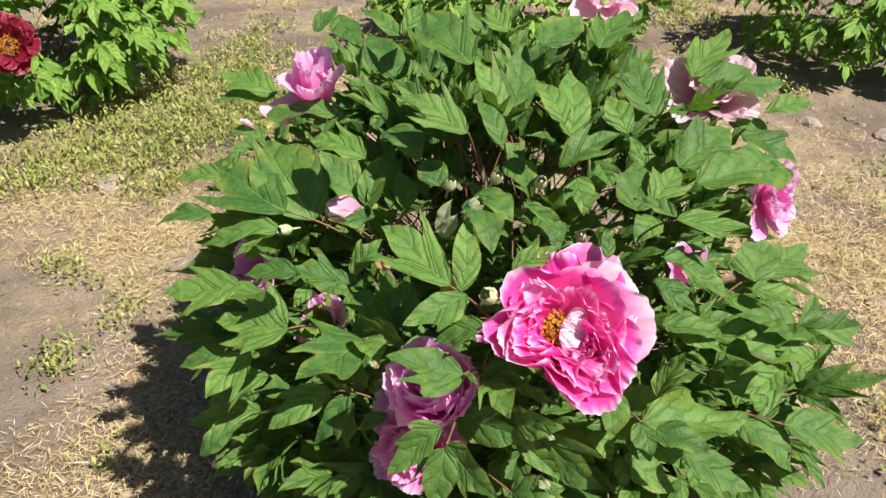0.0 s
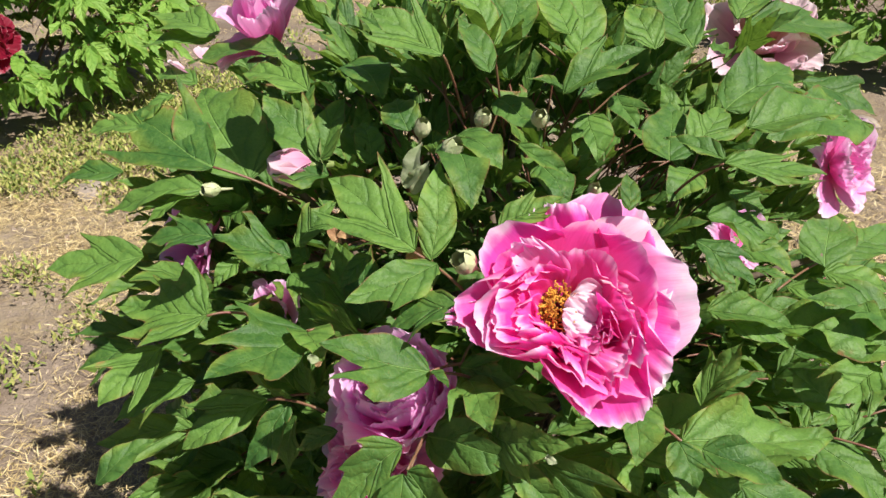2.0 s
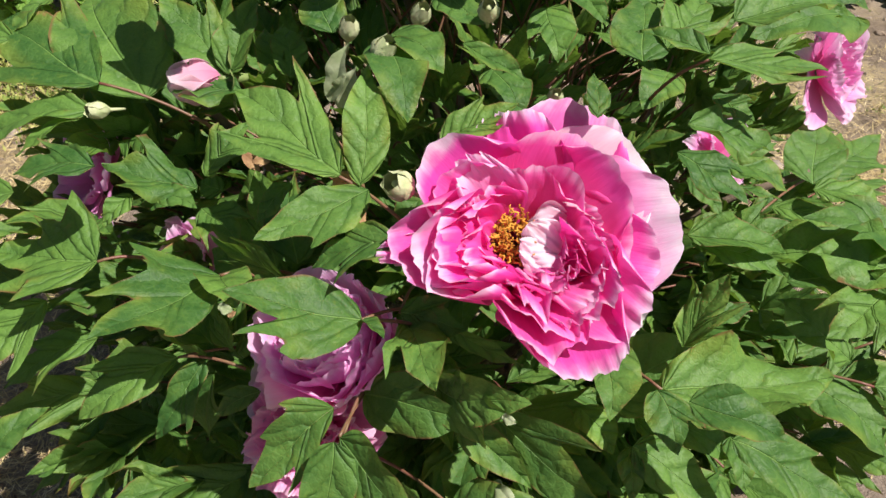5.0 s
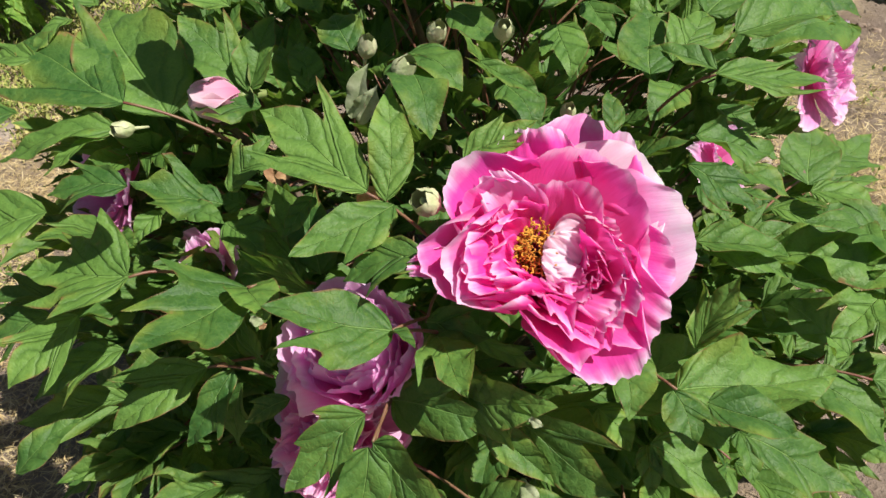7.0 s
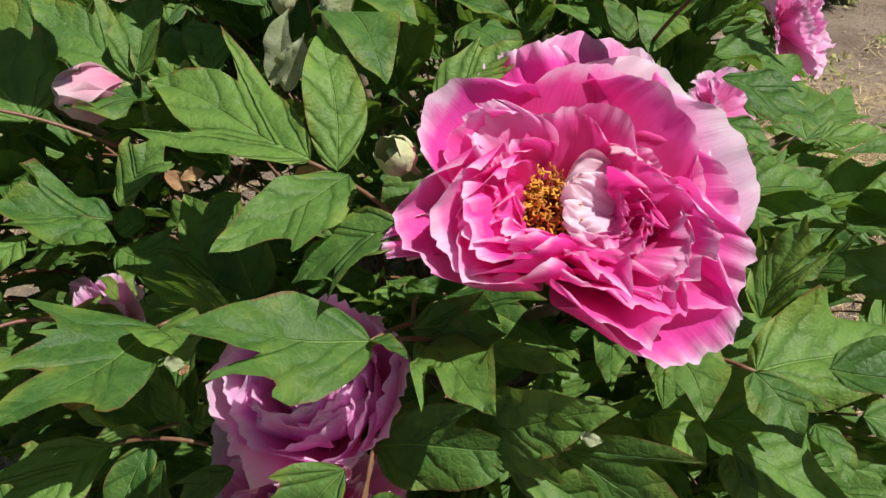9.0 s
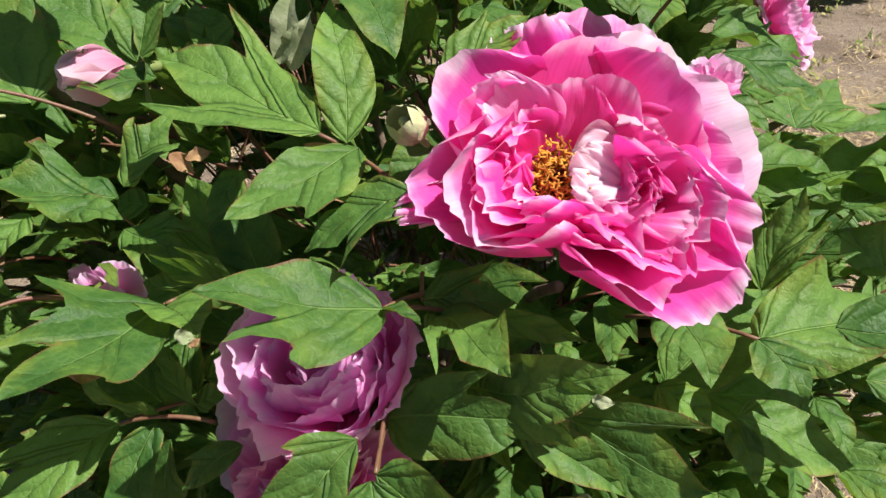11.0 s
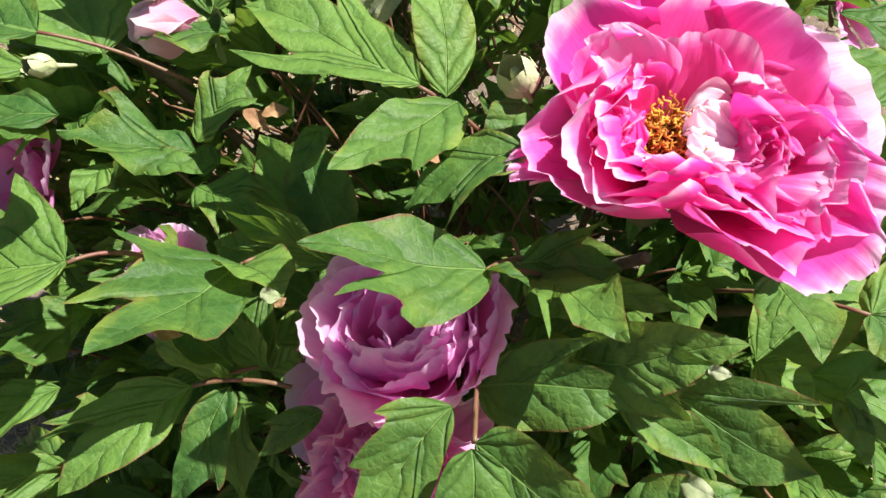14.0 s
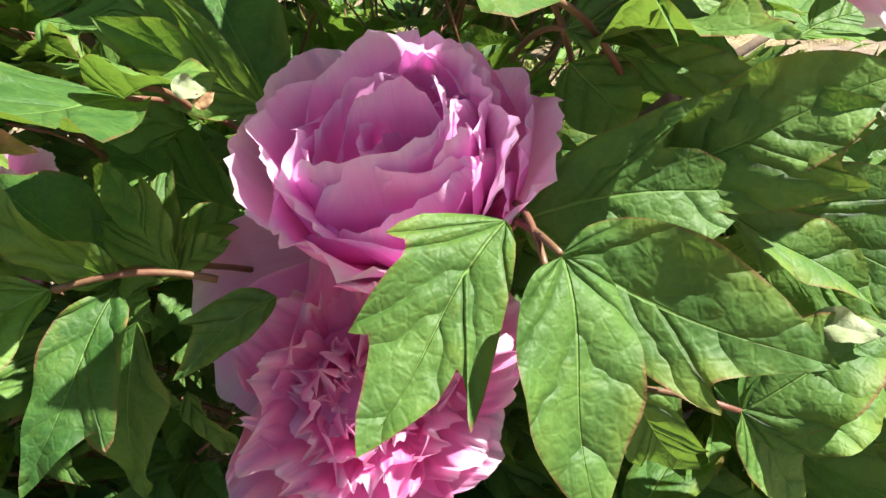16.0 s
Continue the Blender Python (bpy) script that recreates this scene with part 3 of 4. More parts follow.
leaf((0.281, 0.629, 0.461), (0.356, 0.602, 0.432), "T", 1.0, 0)
leaf((0.364, 0.77, 0.483), (0.442, 0.791, 0.475), "T", 1.1, 3)
leaf((0.431, 0.748, 0.485), (0.368, 0.704, 0.479), "L", 1.0, 3)
leaf((0.283, 0.784, 0.519), (0.365, 0.783, 0.5), "b", 0.7, 2)
leaf((0.29, 0.789, 0.508), (0.366, 0.773, 0.483), "n", 0.9, 1)
leaf((0.28, 0.797, 0.564), (0.3, 0.767, 0.546), "n", 1.2, 1)
leaf((0.478, 0.984, 0.444), (0.506, 1.074, 0.479), "b", 1.1, 0)
leaf((0.312, 0.864, 0.6), (0.344, 0.847, 0.585), "T", 1.2, 1)
leaf((0.341, 0.926, 0.639), (0.453, 0.973, 0.635), "b", 0.8, 2)
leaf((0.418, 1.054, 0.616), (0.51, 1.049, 0.593), "T", 0.9, 3)
leaf((0.326, 0.848, 0.548), (0.377, 0.83, 0.528), "b", 1.0, 1)
leaf((-0.296, 0.713, 0.356), (-0.242, 0.748, 0.384), "n", 1.1, 1)
leaf((-0.099, 0.869, 0.52), (-0.12, 0.878, 0.525), "b", 1.6, 1, up=FRONT)
leaf((0.216, 0.72, 0.403), (0.303, 0.749, 0.44), "b", 1.0, 1, up=FRONT)
leaf((-0.106, 0.779, 0.422), (-0.147, 0.825, 0.457), "b", 1.0, 1, up=FRONT)
leaf((-0.084, 0.782, 0.421), (-0.101, 0.824, 0.455), "D", 1.2, 1, up=FRONT)
leaf((-0.08, 0.802, 0.417), (-0.046, 0.809, 0.427), "b", 1.2, 1, up=FRONT)
leaf((-0.049, 0.814, 0.475), (-0.071, 0.883, 0.532), "D", 1.0, 0, up=FRONT)
leaf((-0.031, 0.814, 0.479), (-0.038, 0.872, 0.528), "b", 1.0, 1, up=FRONT)
leaf((-0.066, 0.821, 0.467), (-0.11, 0.84, 0.478), "b", 1.2, 1, up=FRONT)
leaf((-0.047, 0.84, 0.414), (-0.102, 0.891, 0.451), "D", 1.0, 1, up=FRONT)
leaf((0.248, 0.822, 0.464), (0.19, 0.842, 0.474), "T", 1.3, 1, up=FRONT)
leaf((0.276, 0.831, 0.491), (0.204, 0.829, 0.48), "T", 1.3, 1, up=FRONT)
leaf((0.327, 0.845, 0.47), (0.402, 0.848, 0.483), "L", 1.2, 1, up=FRONT)
leaf((0.086, 0.782, 0.568), (0.055, 0.766, 0.55), "b", 1.2, 1, up=FRONT)
leaf((0.154, 0.828, 0.504), (0.12, 0.867, 0.533), "D", 1.2, 1, up=FRONT)
leaf((-0.053, 0.995, 0.756), (-0.093, 1.084, 0.787), "n", 1.2, 0)
leaf((0.144, 1.066, 0.776), (0.206, 1.141, 0.796), "b", 1.0, 0)
leaf((0.234, 1.129, 0.751), (0.288, 1.222, 0.781), "L", 1.0, 0)
leaf((0.302, 1.025, 0.691), (0.279, 1.128, 0.743), "L", 1.0, 0)
leaf((0.327, 0.966, 0.643), (0.417, 1.053, 0.662), "T", 1.1, 1)
leaf((0.469, 1.297, 0.615), (0.392, 1.196, 0.587), "L", 1.1, 1)
leaf((0.489, 1.25, 0.594), (0.549, 1.209, 0.562), "b", 1.1, 1)
leaf((0.463, 1.123, 0.622), (0.546, 1.093, 0.589), "T", 1.1, 1)
leaf((0.521, 1.071, 0.591), (0.391, 1.011, 0.593), "b", 0.9, 1)
leaf((-0.137, 1.105, 0.804), (-0.1, 1.034, 0.78), "n", 1.2, 0)
leaf((-0.061, 0.979, 0.691), (-0.018, 0.917, 0.673), "b", 1.2, 1)
leaf((-0.237, 1.01, 0.659), (-0.292, 1.041, 0.661), "n", 1.2, 1)
leaf((-0.259, 0.998, 0.651), (-0.294, 0.966, 0.628), "n", 1.1, 1)
leaf((-0.284, 0.958, 0.628), (-0.355, 0.971, 0.618), "L", 1.0, 1)
leaf((-0.292, 0.909, 0.599), (-0.37, 0.908, 0.581), "T", 0.8, 1)
leaf((-0.277, 0.817, 0.444), (-0.337, 0.804, 0.424), "D", 1.1, 1)
leaf((-0.187, 1.199, 0.75), (-0.156, 1.247, 0.779), "L", 1.0, 0)
leaf((0.1, 1.11, 0.78), (0.069, 1.164, 0.804), "L", 1.1, 0)
leaf((0.463, 0.784, 0.501), (0.376, 0.796, 0.526), "T", 1.1, 1)
leaf((0.352, 0.805, 0.482), (0.474, 0.768, 0.514), "T", 0.8, 3)
leaf((0.473, 0.762, 0.483), (0.372, 0.771, 0.51), "b", 0.9, 3)
leaf((0.268, 0.709, 0.471), (0.297, 0.721, 0.531), "D", 0.8, 3, up=(-0.6, -0.6, 0.5))
# the sprays at the bush's front
leaf((0.037, 0.685, 0.524), (-0.049, 0.675, 0.559), "A", 0.88, 0, up=(0.0, -0.40, 0.92))
leaf((0.037, 0.685, 0.524), (0.053, 0.666, 0.523), "b", 0.9, 2, up=(0.5, -0.2, 0.85))
leaf((0.061, 0.711, 0.508), (0.108, 0.688, 0.510), "D", 1.1, 3, up=(-0.5, -0.6, 0.6))
leaf((0.065, 0.705, 0.502), (0.087, 0.629, 0.513), "Y", 1.0, 3, up=(0.1, -0.4, 0.9))
leaf((0.091, 0.721, 0.496), (0.148, 0.688, 0.475), "n", 0.75, 1, up=ASIDE)
leaf((-0.089, 0.787, 0.489), (-0.156, 0.690, 0.507), "V", 1.0, 0, up=(-0.1, -0.5, 0.85))
leaf((-0.089, 0.787, 0.489), (-0.064, 0.732, 0.497), "b", 1.2, 2, up=(0.3, -0.4, 0.8))
leaf((-0.127, 0.755, 0.430), (-0.207, 0.722, 0.394), "e", 1.05, 1, up=(-0.1, -0.5, 0.85))
leaf((-0.106, 0.757, 0.424), (-0.150, 0.724, 0.367), "t", 0.95, 1, up=FRONT)
leaf((-0.106, 0.760, 0.427), (-0.143, 0.773, 0.473), "b", 0.85, 1, up=ASIDE)
leaf((-0.083, 0.768, 0.422), (-0.101, 0.794, 0.464), "x", 1.2, 1, up=ASIDE)
leaf((-0.083, 0.768, 0.422), (-0.060, 0.767, 0.431), "b", 1.2, 1, up=FRONT)
leaf((-0.053, 0.719, 0.425), (-0.093, 0.715, 0.404), "u", 1.0, 1, up=FRONT)
leaf((-0.101, 0.755, 0.410), (-0.112, 0.745, 0.337), "b", 0.85, 1, up=ASIDE)
leaf((-0.089, 0.742, 0.383), (-0.071, 0.732, 0.351), "n", 1.1, 1, up=ASIDE)
leaf((0.013, 0.668, 0.458), (-0.050, 0.641, 0.407), "J", 0.82, 0, up=(-0.5, -0.75, 0.45))
leaf((0.016, 0.639, 0.456), (0.007, 0.603, 0.388), "b", 0.86, 0, up=(0.0, -0.7, 0.7))
leaf((0.019, 0.645, 0.453), (0.076, 0.591, 0.427), "U", 0.95, 0, up=(-0.6, -0.65, 0.5))
leaf((0.031, 0.693, 0.446), (0.113, 0.661, 0.454), "X", 1.0, 1, up=(-0.55, -0.7, 0.45))
leaf((0.098, 0.674, 0.449), (0.152, 0.637, 0.404), "n", 0.9, 2, up=FRONT)
leaf((0.114, 0.680, 0.446), (0.199, 0.628, 0.402), "D", 1.0, 0, up=ASIDE)
leaf((0.085, 0.688, 0.458), (0.148, 0.631, 0.496), "u", 1.2, 1, up=ASIDE)
leaf((0.085, 0.698, 0.453), (0.138, 0.627, 0.484), "n", 1.1, 1, up=ASIDE)
leaf((0.097, 0.644, 0.374), (0.164, 0.630, 0.374), "b", 1.0, 1, up=ASIDE)
leaf((0.097, 0.644, 0.374), (0.125, 0.632, 0.328), "b", 1.0, 0, up=FRONT)
leaf((0.097, 0.644, 0.374), (0.157, 0.630, 0.400), "b", 1.0, 1, up=ASIDE)
leaf((0.058, 0.661, 0.385), (0.088, 0.652, 0.345), "T", 1.1, 1, up=ASIDE)
leaf((0.072, 0.725, 0.493), (0.095, 0.714, 0.463), "b", 1.4, 1, up=ASIDE)
leaf((-0.035, 0.790, 0.478), (-0.095, 0.802, 0.519), "D", 0.9, 0, up=ASIDE)
stalk((-0.051, 0.790, 0.407), (-0.127, 0.755, 0.430))
stalk((0.043, 0.743, 0.406), (0.031, 0.693, 0.446), 0.001)
stalk((0.031, 0.693, 0.446), (0.019, 0.645, 0.454), 0.001)
stalk((0.037, 0.694, 0.374), (0.097, 0.644, 0.374))
stalk((0.071, 0.771, 0.488), (0.061, 0.711, 0.508))
stalk((-0.039, 0.827, 0.459), (-0.089, 0.787, 0.489))
stalk((0.087, 0.745, 0.484), (0.037, 0.685, 0.524))

# ---- ground ----
GROUND = 0.03


def ground_at(x, y):
    near = math.exp(-((x * x + (y - 1.5) ** 2) / 60.0))
    return GROUND + near * (0.030 * noise.noise((x * 0.9, y * 0.9, 3.1)) + 0.012 * noise.noise((x * 4, y * 4, 7.7)))


steps = np.sinh(np.linspace(-7.6, 7.6, 261)) / 4.0
gx, gy = steps + 0.0, steps + 1.6
verts = [(float(x), float(y), ground_at(x, y)) for y in gy for x in gx]
n = len(gx)
faces = [(j * n + i, j * n + i + 1, (j + 1) * n + i + 1, (j + 1) * n + i) for j in range(n - 1) for i in range(n - 1)]
ground = new("ground", mesh_of("ground", verts, faces, None, SOIL))
tagged(ground, "dry brown garden soil with straw and weeds", "ground", kind="structure")


def patchy(x, y, scale, seed):
    return noise.noise((x * scale, y * scale, seed)) * 0.6 + noise.noise((x * scale * 3, y * scale * 3, seed + 5)) * 0.4


def near(x, y, spots):
    return sum(a * math.exp(-((x - px) ** 2 + (y - py) ** 2) / (r * r)) for px, py, r, a in spots)


STRAW_BEDS = [(-0.66, 0.98, 0.24, 0.9), (-0.86, 1.72, 0.20, 0.8), (-0.55, 1.35, 0.3, 0.4), (1.05, 1.85, 0.3, 0.5), (-1.1, 2.0, 0.3, 0.3), (0.9, 1.2, 0.3, 0.3)]
BARE = [(-0.96, 1.42, 0.16, 0.7), (-0.86, 1.12, 0.14, 0.8), (1.6, 2.85, 0.4, 0.5), (-0.95, 1.85, 0.12, 0.5)]
WEED_BEDS = [(-1.25, 2.10, 0.22, 0.7), (-0.95, 2.32, 0.32, 0.9), (-0.9, 2.9, 0.4, 0.7), (-0.6, 2.5, 0.3, 0.5), (-0.78, 1.25, 0.07, 0.7), (-0.72, 1.43, 0.06, 0.8), (1.2, 2.1, 0.2, 0.5), (1.1, 3.7, 0.6, 0.5), (0.95, 1.6, 0.15, 0.3), (-0.62, 1.0, 0.06, 0.5), (-0.97, 1.62, 0.06, 0.6)]


def straw_cover(x, y):
    """How much dry straw lies at a place."""
    return 0.10 + 0.9 * patchy(x, y, 1.7, 11.0) + 0.8 * patchy(x, y, 6.5, 17.0) + near(x, y, STRAW_BEDS) - near(x, y, BARE)


def weed_cover(x, y):
    """How much low weed grows at a place: most on the strip between the rows of shrubs."""
    return -0.26 + near(x, y, WEED_BEDS) + 1.3 * patchy(x, y, 3.1, 23.0)


def strewn(seed, count, cover, reach, make):
    """Places strewn over the ground, denser near the bush, as the cover there allows."""
    rng = np.random.default_rng(seed)
    r, a = reach * rng.random(count) ** 0.75, rng.random(count) * 2 * math.pi
    x, y = r * np.cos(a), 1.4 + r * np.sin(a)
    ok = np.array([yy > 0.1 and c < cover(xx, yy) for xx, yy, c in zip(x, y, rng.random(count))])
    x, y = x[ok], y[ok]
    z = np.array([ground_at(xx, yy) for xx, yy in zip(x, y)])
    return make(rng, np.stack([x, y, z], 1), r[ok])


def slips(rng, at, far, long, thin, rise, lift):
    """Narrow leaf-shaped slips, one at each place: four corners each."""
    n = len(at)
    a, tilt = rng.random(n) * 2 * math.pi, rng.uniform(*rise, n)
    size = rng.uniform(*long, n) * (1 + 0.18 * far)
    d = np.stack([np.cos(a) * np.cos(tilt), np.sin(a) * np.cos(tilt), np.sin(tilt)], 1) * size[:, None]
    s = np.stack([-np.sin(a), np.cos(a), rng.uniform(-0.5, 0.5, n)], 1) * (rng.uniform(*thin, n) * (1 + 0.3 * far))[:, None]
    p = at + np.stack([np.zeros(n), np.zeros(n), rng.uniform(*lift, n)], 1)
    v = np.stack([p, p + d * 0.55 + s, p + d, p + d * 0.45 - s], 1).reshape(-1, 3)
    return v, np.arange(4 * n).reshape(n, 4)


def tufts(rng, at, far, leaves, spread, **how):
    k = np.repeat(np.arange(len(at)), leaves)
    p = at[k] + np.concatenate([rng.normal(0, spread, (len(k), 2)), np.zeros((len(k), 1))], 1)
    return slips(rng, p, far[k], **how)


v, f = strewn(4, 620000, straw_cover, 3.2, lambda rng, at, far: slips(rng, at, far, (0.006, 0.034), (0.0003, 0.0009), (-0.15, 0.55), (0.001, 0.018)))
tagged(new("straw", mesh_of("straw", v.tolist(), f.tolist(), None, STRAW, False)), "pale dry straw and grass litter on the soil", "straw", kind="stuff")
v, f = strewn(6, 90000, weed_cover, 4.0, lambda rng, at, far: tufts(rng, at, far, 10, 0.018, long=(0.006, 0.021), thin=(0.0012, 0.0036), rise=(0.1, 1.3), lift=(0.0, 0.045)))
tagged(new("weeds", mesh_of("weeds", v.tolist(), f.tolist(), None, WEED, False)), "low yellow-green weeds growing through dry straw", "weeds", kind="stuff")


def crumbs(rng, at, far):
    """Small uneven lumps of soil, six corners each."""
    n = len(at)
    six = np.array([(1, 0, 0), (0, 1, 0), (-1, 0, 0), (0, -1, 0), (0, 0, 0.8), (0, 0, -0.8)])
    size = rng.uniform(0.0015, 0.007, n) ** 1.0 * (1 + 0.2 * far)
    v = at[:, None, :] + six[None] * rng.uniform(0.5, 1.3, (n, 6, 1)) * size[:, None, None]
    tris = np.array([(0, 1, 4), (1, 2, 4), (2, 3, 4), (3, 0, 4), (1, 0, 5), (2, 1, 5), (3, 2, 5), (0, 3, 5)])
    return v.reshape(-1, 3), (tris[None] + 6 * np.arange(n)[:, None, None]).reshape(-1, 3)


v, f = strewn(9, 16000, lambda x, y: 0.35 + 1.1 * patchy(x, y, 2.4, 31.0), 2.4, crumbs)
tagged(new("soil_crumbs", mesh_of("soil_crumbs", v.tolist(), f.tolist(), None, CRUMB, False)), "loose crumbs of dry brown soil", "soil crumbs", kind="stuff")
rng = random.Random(4)


def stone(at, size, seed, mat, name, label, category):
    bm = bmesh.new()
    bmesh.ops.create_icosphere(bm, subdivisions=3, radius=1.0)
    for v in bm.verts:
        k = 1 + 0.35 * noise.noise(v.co * 1.3 + Vector((seed, 0, 0))) + 0.12 * noise.noise(v.co * 3.7 + Vector((0, seed, 0)))
        v.co = Vector((v.co.x * size[0], v.co.y * size[1], max(v.co.z, -0.5) * size[2])) * k
    me = bpy.data.meshes.new(name)
    bm.to_mesh(me)
    bm.free()
    me.materials.append(mat)
    me.polygons.foreach_set("use_smooth", [True] * len(me.polygons))
    ob = new(name, me)
    ob.matrix_basis = pose(at[0], at[1], ground_at(*at) + size[2] * 0.25, 0, 0, seed * 50)
    return tagged(ob, label, category, "stones on the soil")


for at, size, seed in (((1.46, 2.42), (0.045, 0.03, 0.016), 1), ((-0.98, 2.05), (0.06, 0.045, 0.02), 2), ((0.80, 1.75), (0.022, 0.018, 0.014), 5), ((1.24, 2.50), (0.04, 0.03, 0.016), 6)):
    stone(at, size, seed, STONE, "stone", "rough grey-brown stone lying on dry soil", "stone")
for k in range(60):
    at = (rng.uniform(-1.7, 1.8), rng.uniform(0.5, 2.9))
    if abs(at[0] - 0.1) > 0.45:
        q = rng.uniform(0.005, 0.02)
        stone(at, (q * 1.3, q, q * 0.7), 10 + k, CLOD, "earth_clod", "small crumbling clod of dry brown earth", "clod")

# ---- the pink peony bush ----


def branches(bush, foot, tips, thick=0.0050):
    for k, tip in enumerate(tips):
        a = Vector(foot) + Vector((0.05 * math.cos(k * 2.4), 0.05 * math.sin(k * 2.4), 0))
        b = Vector(tip)
        bow = Vector((b.x - a.x, b.y - a.y, 0)) * 0.22
        pts = [a.lerp(b, t) + bow * (4 * t * (1 - t)) * (0.4 - 1.0 * t) + Vector((0, 0, 0.05 * math.sin(math.pi * t))) for t in [i / 9 for i in range(10)]]
        pts[0].z = ground_at(pts[0].x, pts[0].y) - 0.01
        child("branch", mesh_of("branch", *[[tuple(p) for p in v] if i == 0 else v for i, v in enumerate(tube(pts, thick, 0.0042, 7))], None, WOOD), bush)


def canopy(bush, centre, radii, count, seed, mat, size=(0.07, 0.12), rows=16, cols=2, keep=None, low=-0.35, single=0, alone=None, lean=0.0, kinds_end="LDDxyLT", kinds_side="nlrltur", drop=0.0):
    """Compound leaves all through the crown, joined: each a stalk with three to five leaflets."""
    rng = random.Random(seed)
    leaves, stalks = Heap(), Heap()
    kinds = sorted(set(kinds_end + kinds_side))
    shapes = {(k, f): blade(*KINDS[k], (0.2, 0.35, 0.5)[f], (0.15, 0.35, 0.25)[f], 0.6, f + 3, rows, cols) for k in kinds for f in range(3)}
    c, rad = Vector(centre), Vector(radii)
    done = 0
    while done < count:
        d = Vector((rng.gauss(0, 1), rng.gauss(0, 1), rng.gauss(0.25, 0.8))).normalized()
        if d.z < low:
            continue
        r = rng.uniform(0.45, 1.0) ** 0.6
        w = 1 + 0.55 * min(0.0, d.z)
        p = c + Vector((d.x * rad.x * w, d.y * rad.y * w, d.z * rad.z)) * r
        if p.z < GROUND + 0.06 or (keep and not keep(p, r)):
            continue
        done += 1
        out = Vector((d.x, d.y, 0.35 * d.z + rng.uniform(-0.25, 0.3)))
        out = (out + Vector((rng.uniform(-0.5, 0.5), rng.uniform(-0.5, 0.5), 0))).normalized()
        side = out.cross(Vector((0, 0, 1))).normalized()
        stalks.add(*tube(arc(p - out * 0.09 - Vector((0, 0, 0.04)), p, 0.010, (0, 0, 1), 4), 0.0015, 0.0012, 5))
        n = rng.choice((3, 3, 5))
        for k, a in enumerate((0, 55, -55, 95, -95)[:n]):
            a = radians(a + rng.uniform(-14, 14))
            way = (out * math.cos(a) + side * math.sin(a) + Vector((0, 0, rng.uniform(-0.35, 0.15) - drop + lean * max(0.0, d.z)))).normalized()
            long = rng.uniform(*size) * (1.0 if k == 0 else 0.85)
            base = p + way * 0.006 - (out * 0.03 if k > 2 else Vector())
            kind = rng.choice(kinds_end if k == 0 else kinds_side)
            form, m = rng.randint(0, 2), leaf_pose(base, base + way * long, rng.uniform(0.66, 0.92), rng.uniform(-40, 40), (0.2 * d.x, 0.2 * d.y - 0.1, 1))
            if single > 0 and base.y < 0.85 + 0.5 * base.z:
                single -= 1
                child("leaf", blade_mesh(kind, (0, 1, 3)[form], alone), bush, m)
            else:
                leaves.add(*shapes[(kind, form)], m)
    f = child("foliage", leaves.mesh("foliage", mat), bush, None, "dense inner green leaflets")
    tagged(f, kind="stuff")
    s = child("leaf_stalk", stalks.mesh("leaf_stalk", STALK), bush, None, "thin reddish leaf stalks")
    tagged(s, kind="stuff")
    return f


FOOT = (0.10, 1.05, GROUND)
branches(bush, FOOT, [(0.16, 0.77, 0.46), (0.03, 0.80, 0.36), (-0.18, 1.0, 0.58), (0.45, 1.2, 0.55), (0.48, 1.0, 0.45), (-0.14, 1.0, 0.45), (0.3, 0.75, 0.4), (0.15, 1.45, 0.6), (0.05, 1.15, 0.62)])
BLOOMS = [((0.145, 0.70, 0.56), 0.13), ((0.0, 0.72, 0.45), 0.11), ((-0.01, 0.66, 0.36), 0.10), ((-0.19, 1.03, 0.66), 0.11), ((0.48, 1.26, 0.63), 0.11), ((0.52, 1.06, 0.52), 0.12), ((-0.13, 0.91, 0.58), 0.05)]


def room(p, r):
    """Whether a filling leaf at p stays below the leaves set singly and clear of the flowers."""
    for q in PLACED:
        if abs(q.x - p.x) < 0.075 and abs(q.y - p.y) < 0.075 and p.z > q.z - 0.045:
            return False
    if p.y < 0.64 + 0.4 * abs(p.x - 0.1):
        return False
    for q, far in BLOOMS:
        d = p - Vector(q)
        along = max(0.0, d.dot(Vector((0, -0.75, 0.66))))
        if (d - along * Vector((0, -0.75, 0.66))).length < far and d.z > -0.16:
            return False
    return True


canopy(bush, (0.11, 1.13, 0.27), (0.48, 0.56, 0.46), 560, 5, LEAF_MASS, keep=room, single=140, alone=LEAF, lean=0.7)
canopy(bush, (0.11, 1.02, 0.20), (0.36, 0.30, 0.26), 170, 12, LEAF_MASS, keep=lambda p, r: p.y > 0.78, drop=0.3)

def fan(turns, op, length, width, cup, curl, frill, lift, mats, seed):
    """Petals side by side at one depth of the flower."""
    rng = random.Random(seed)
    return [(a + rng.uniform(-3, 3), op + rng.uniform(-3, 3), length * rng.uniform(0.95, 1.05), width * rng.uniform(0.94, 1.06), cup, curl + rng.uniform(-5, 5), frill, 0.009, lift, rng.uniform(-5, 5), m) for a, m in zip(turns, mats)]


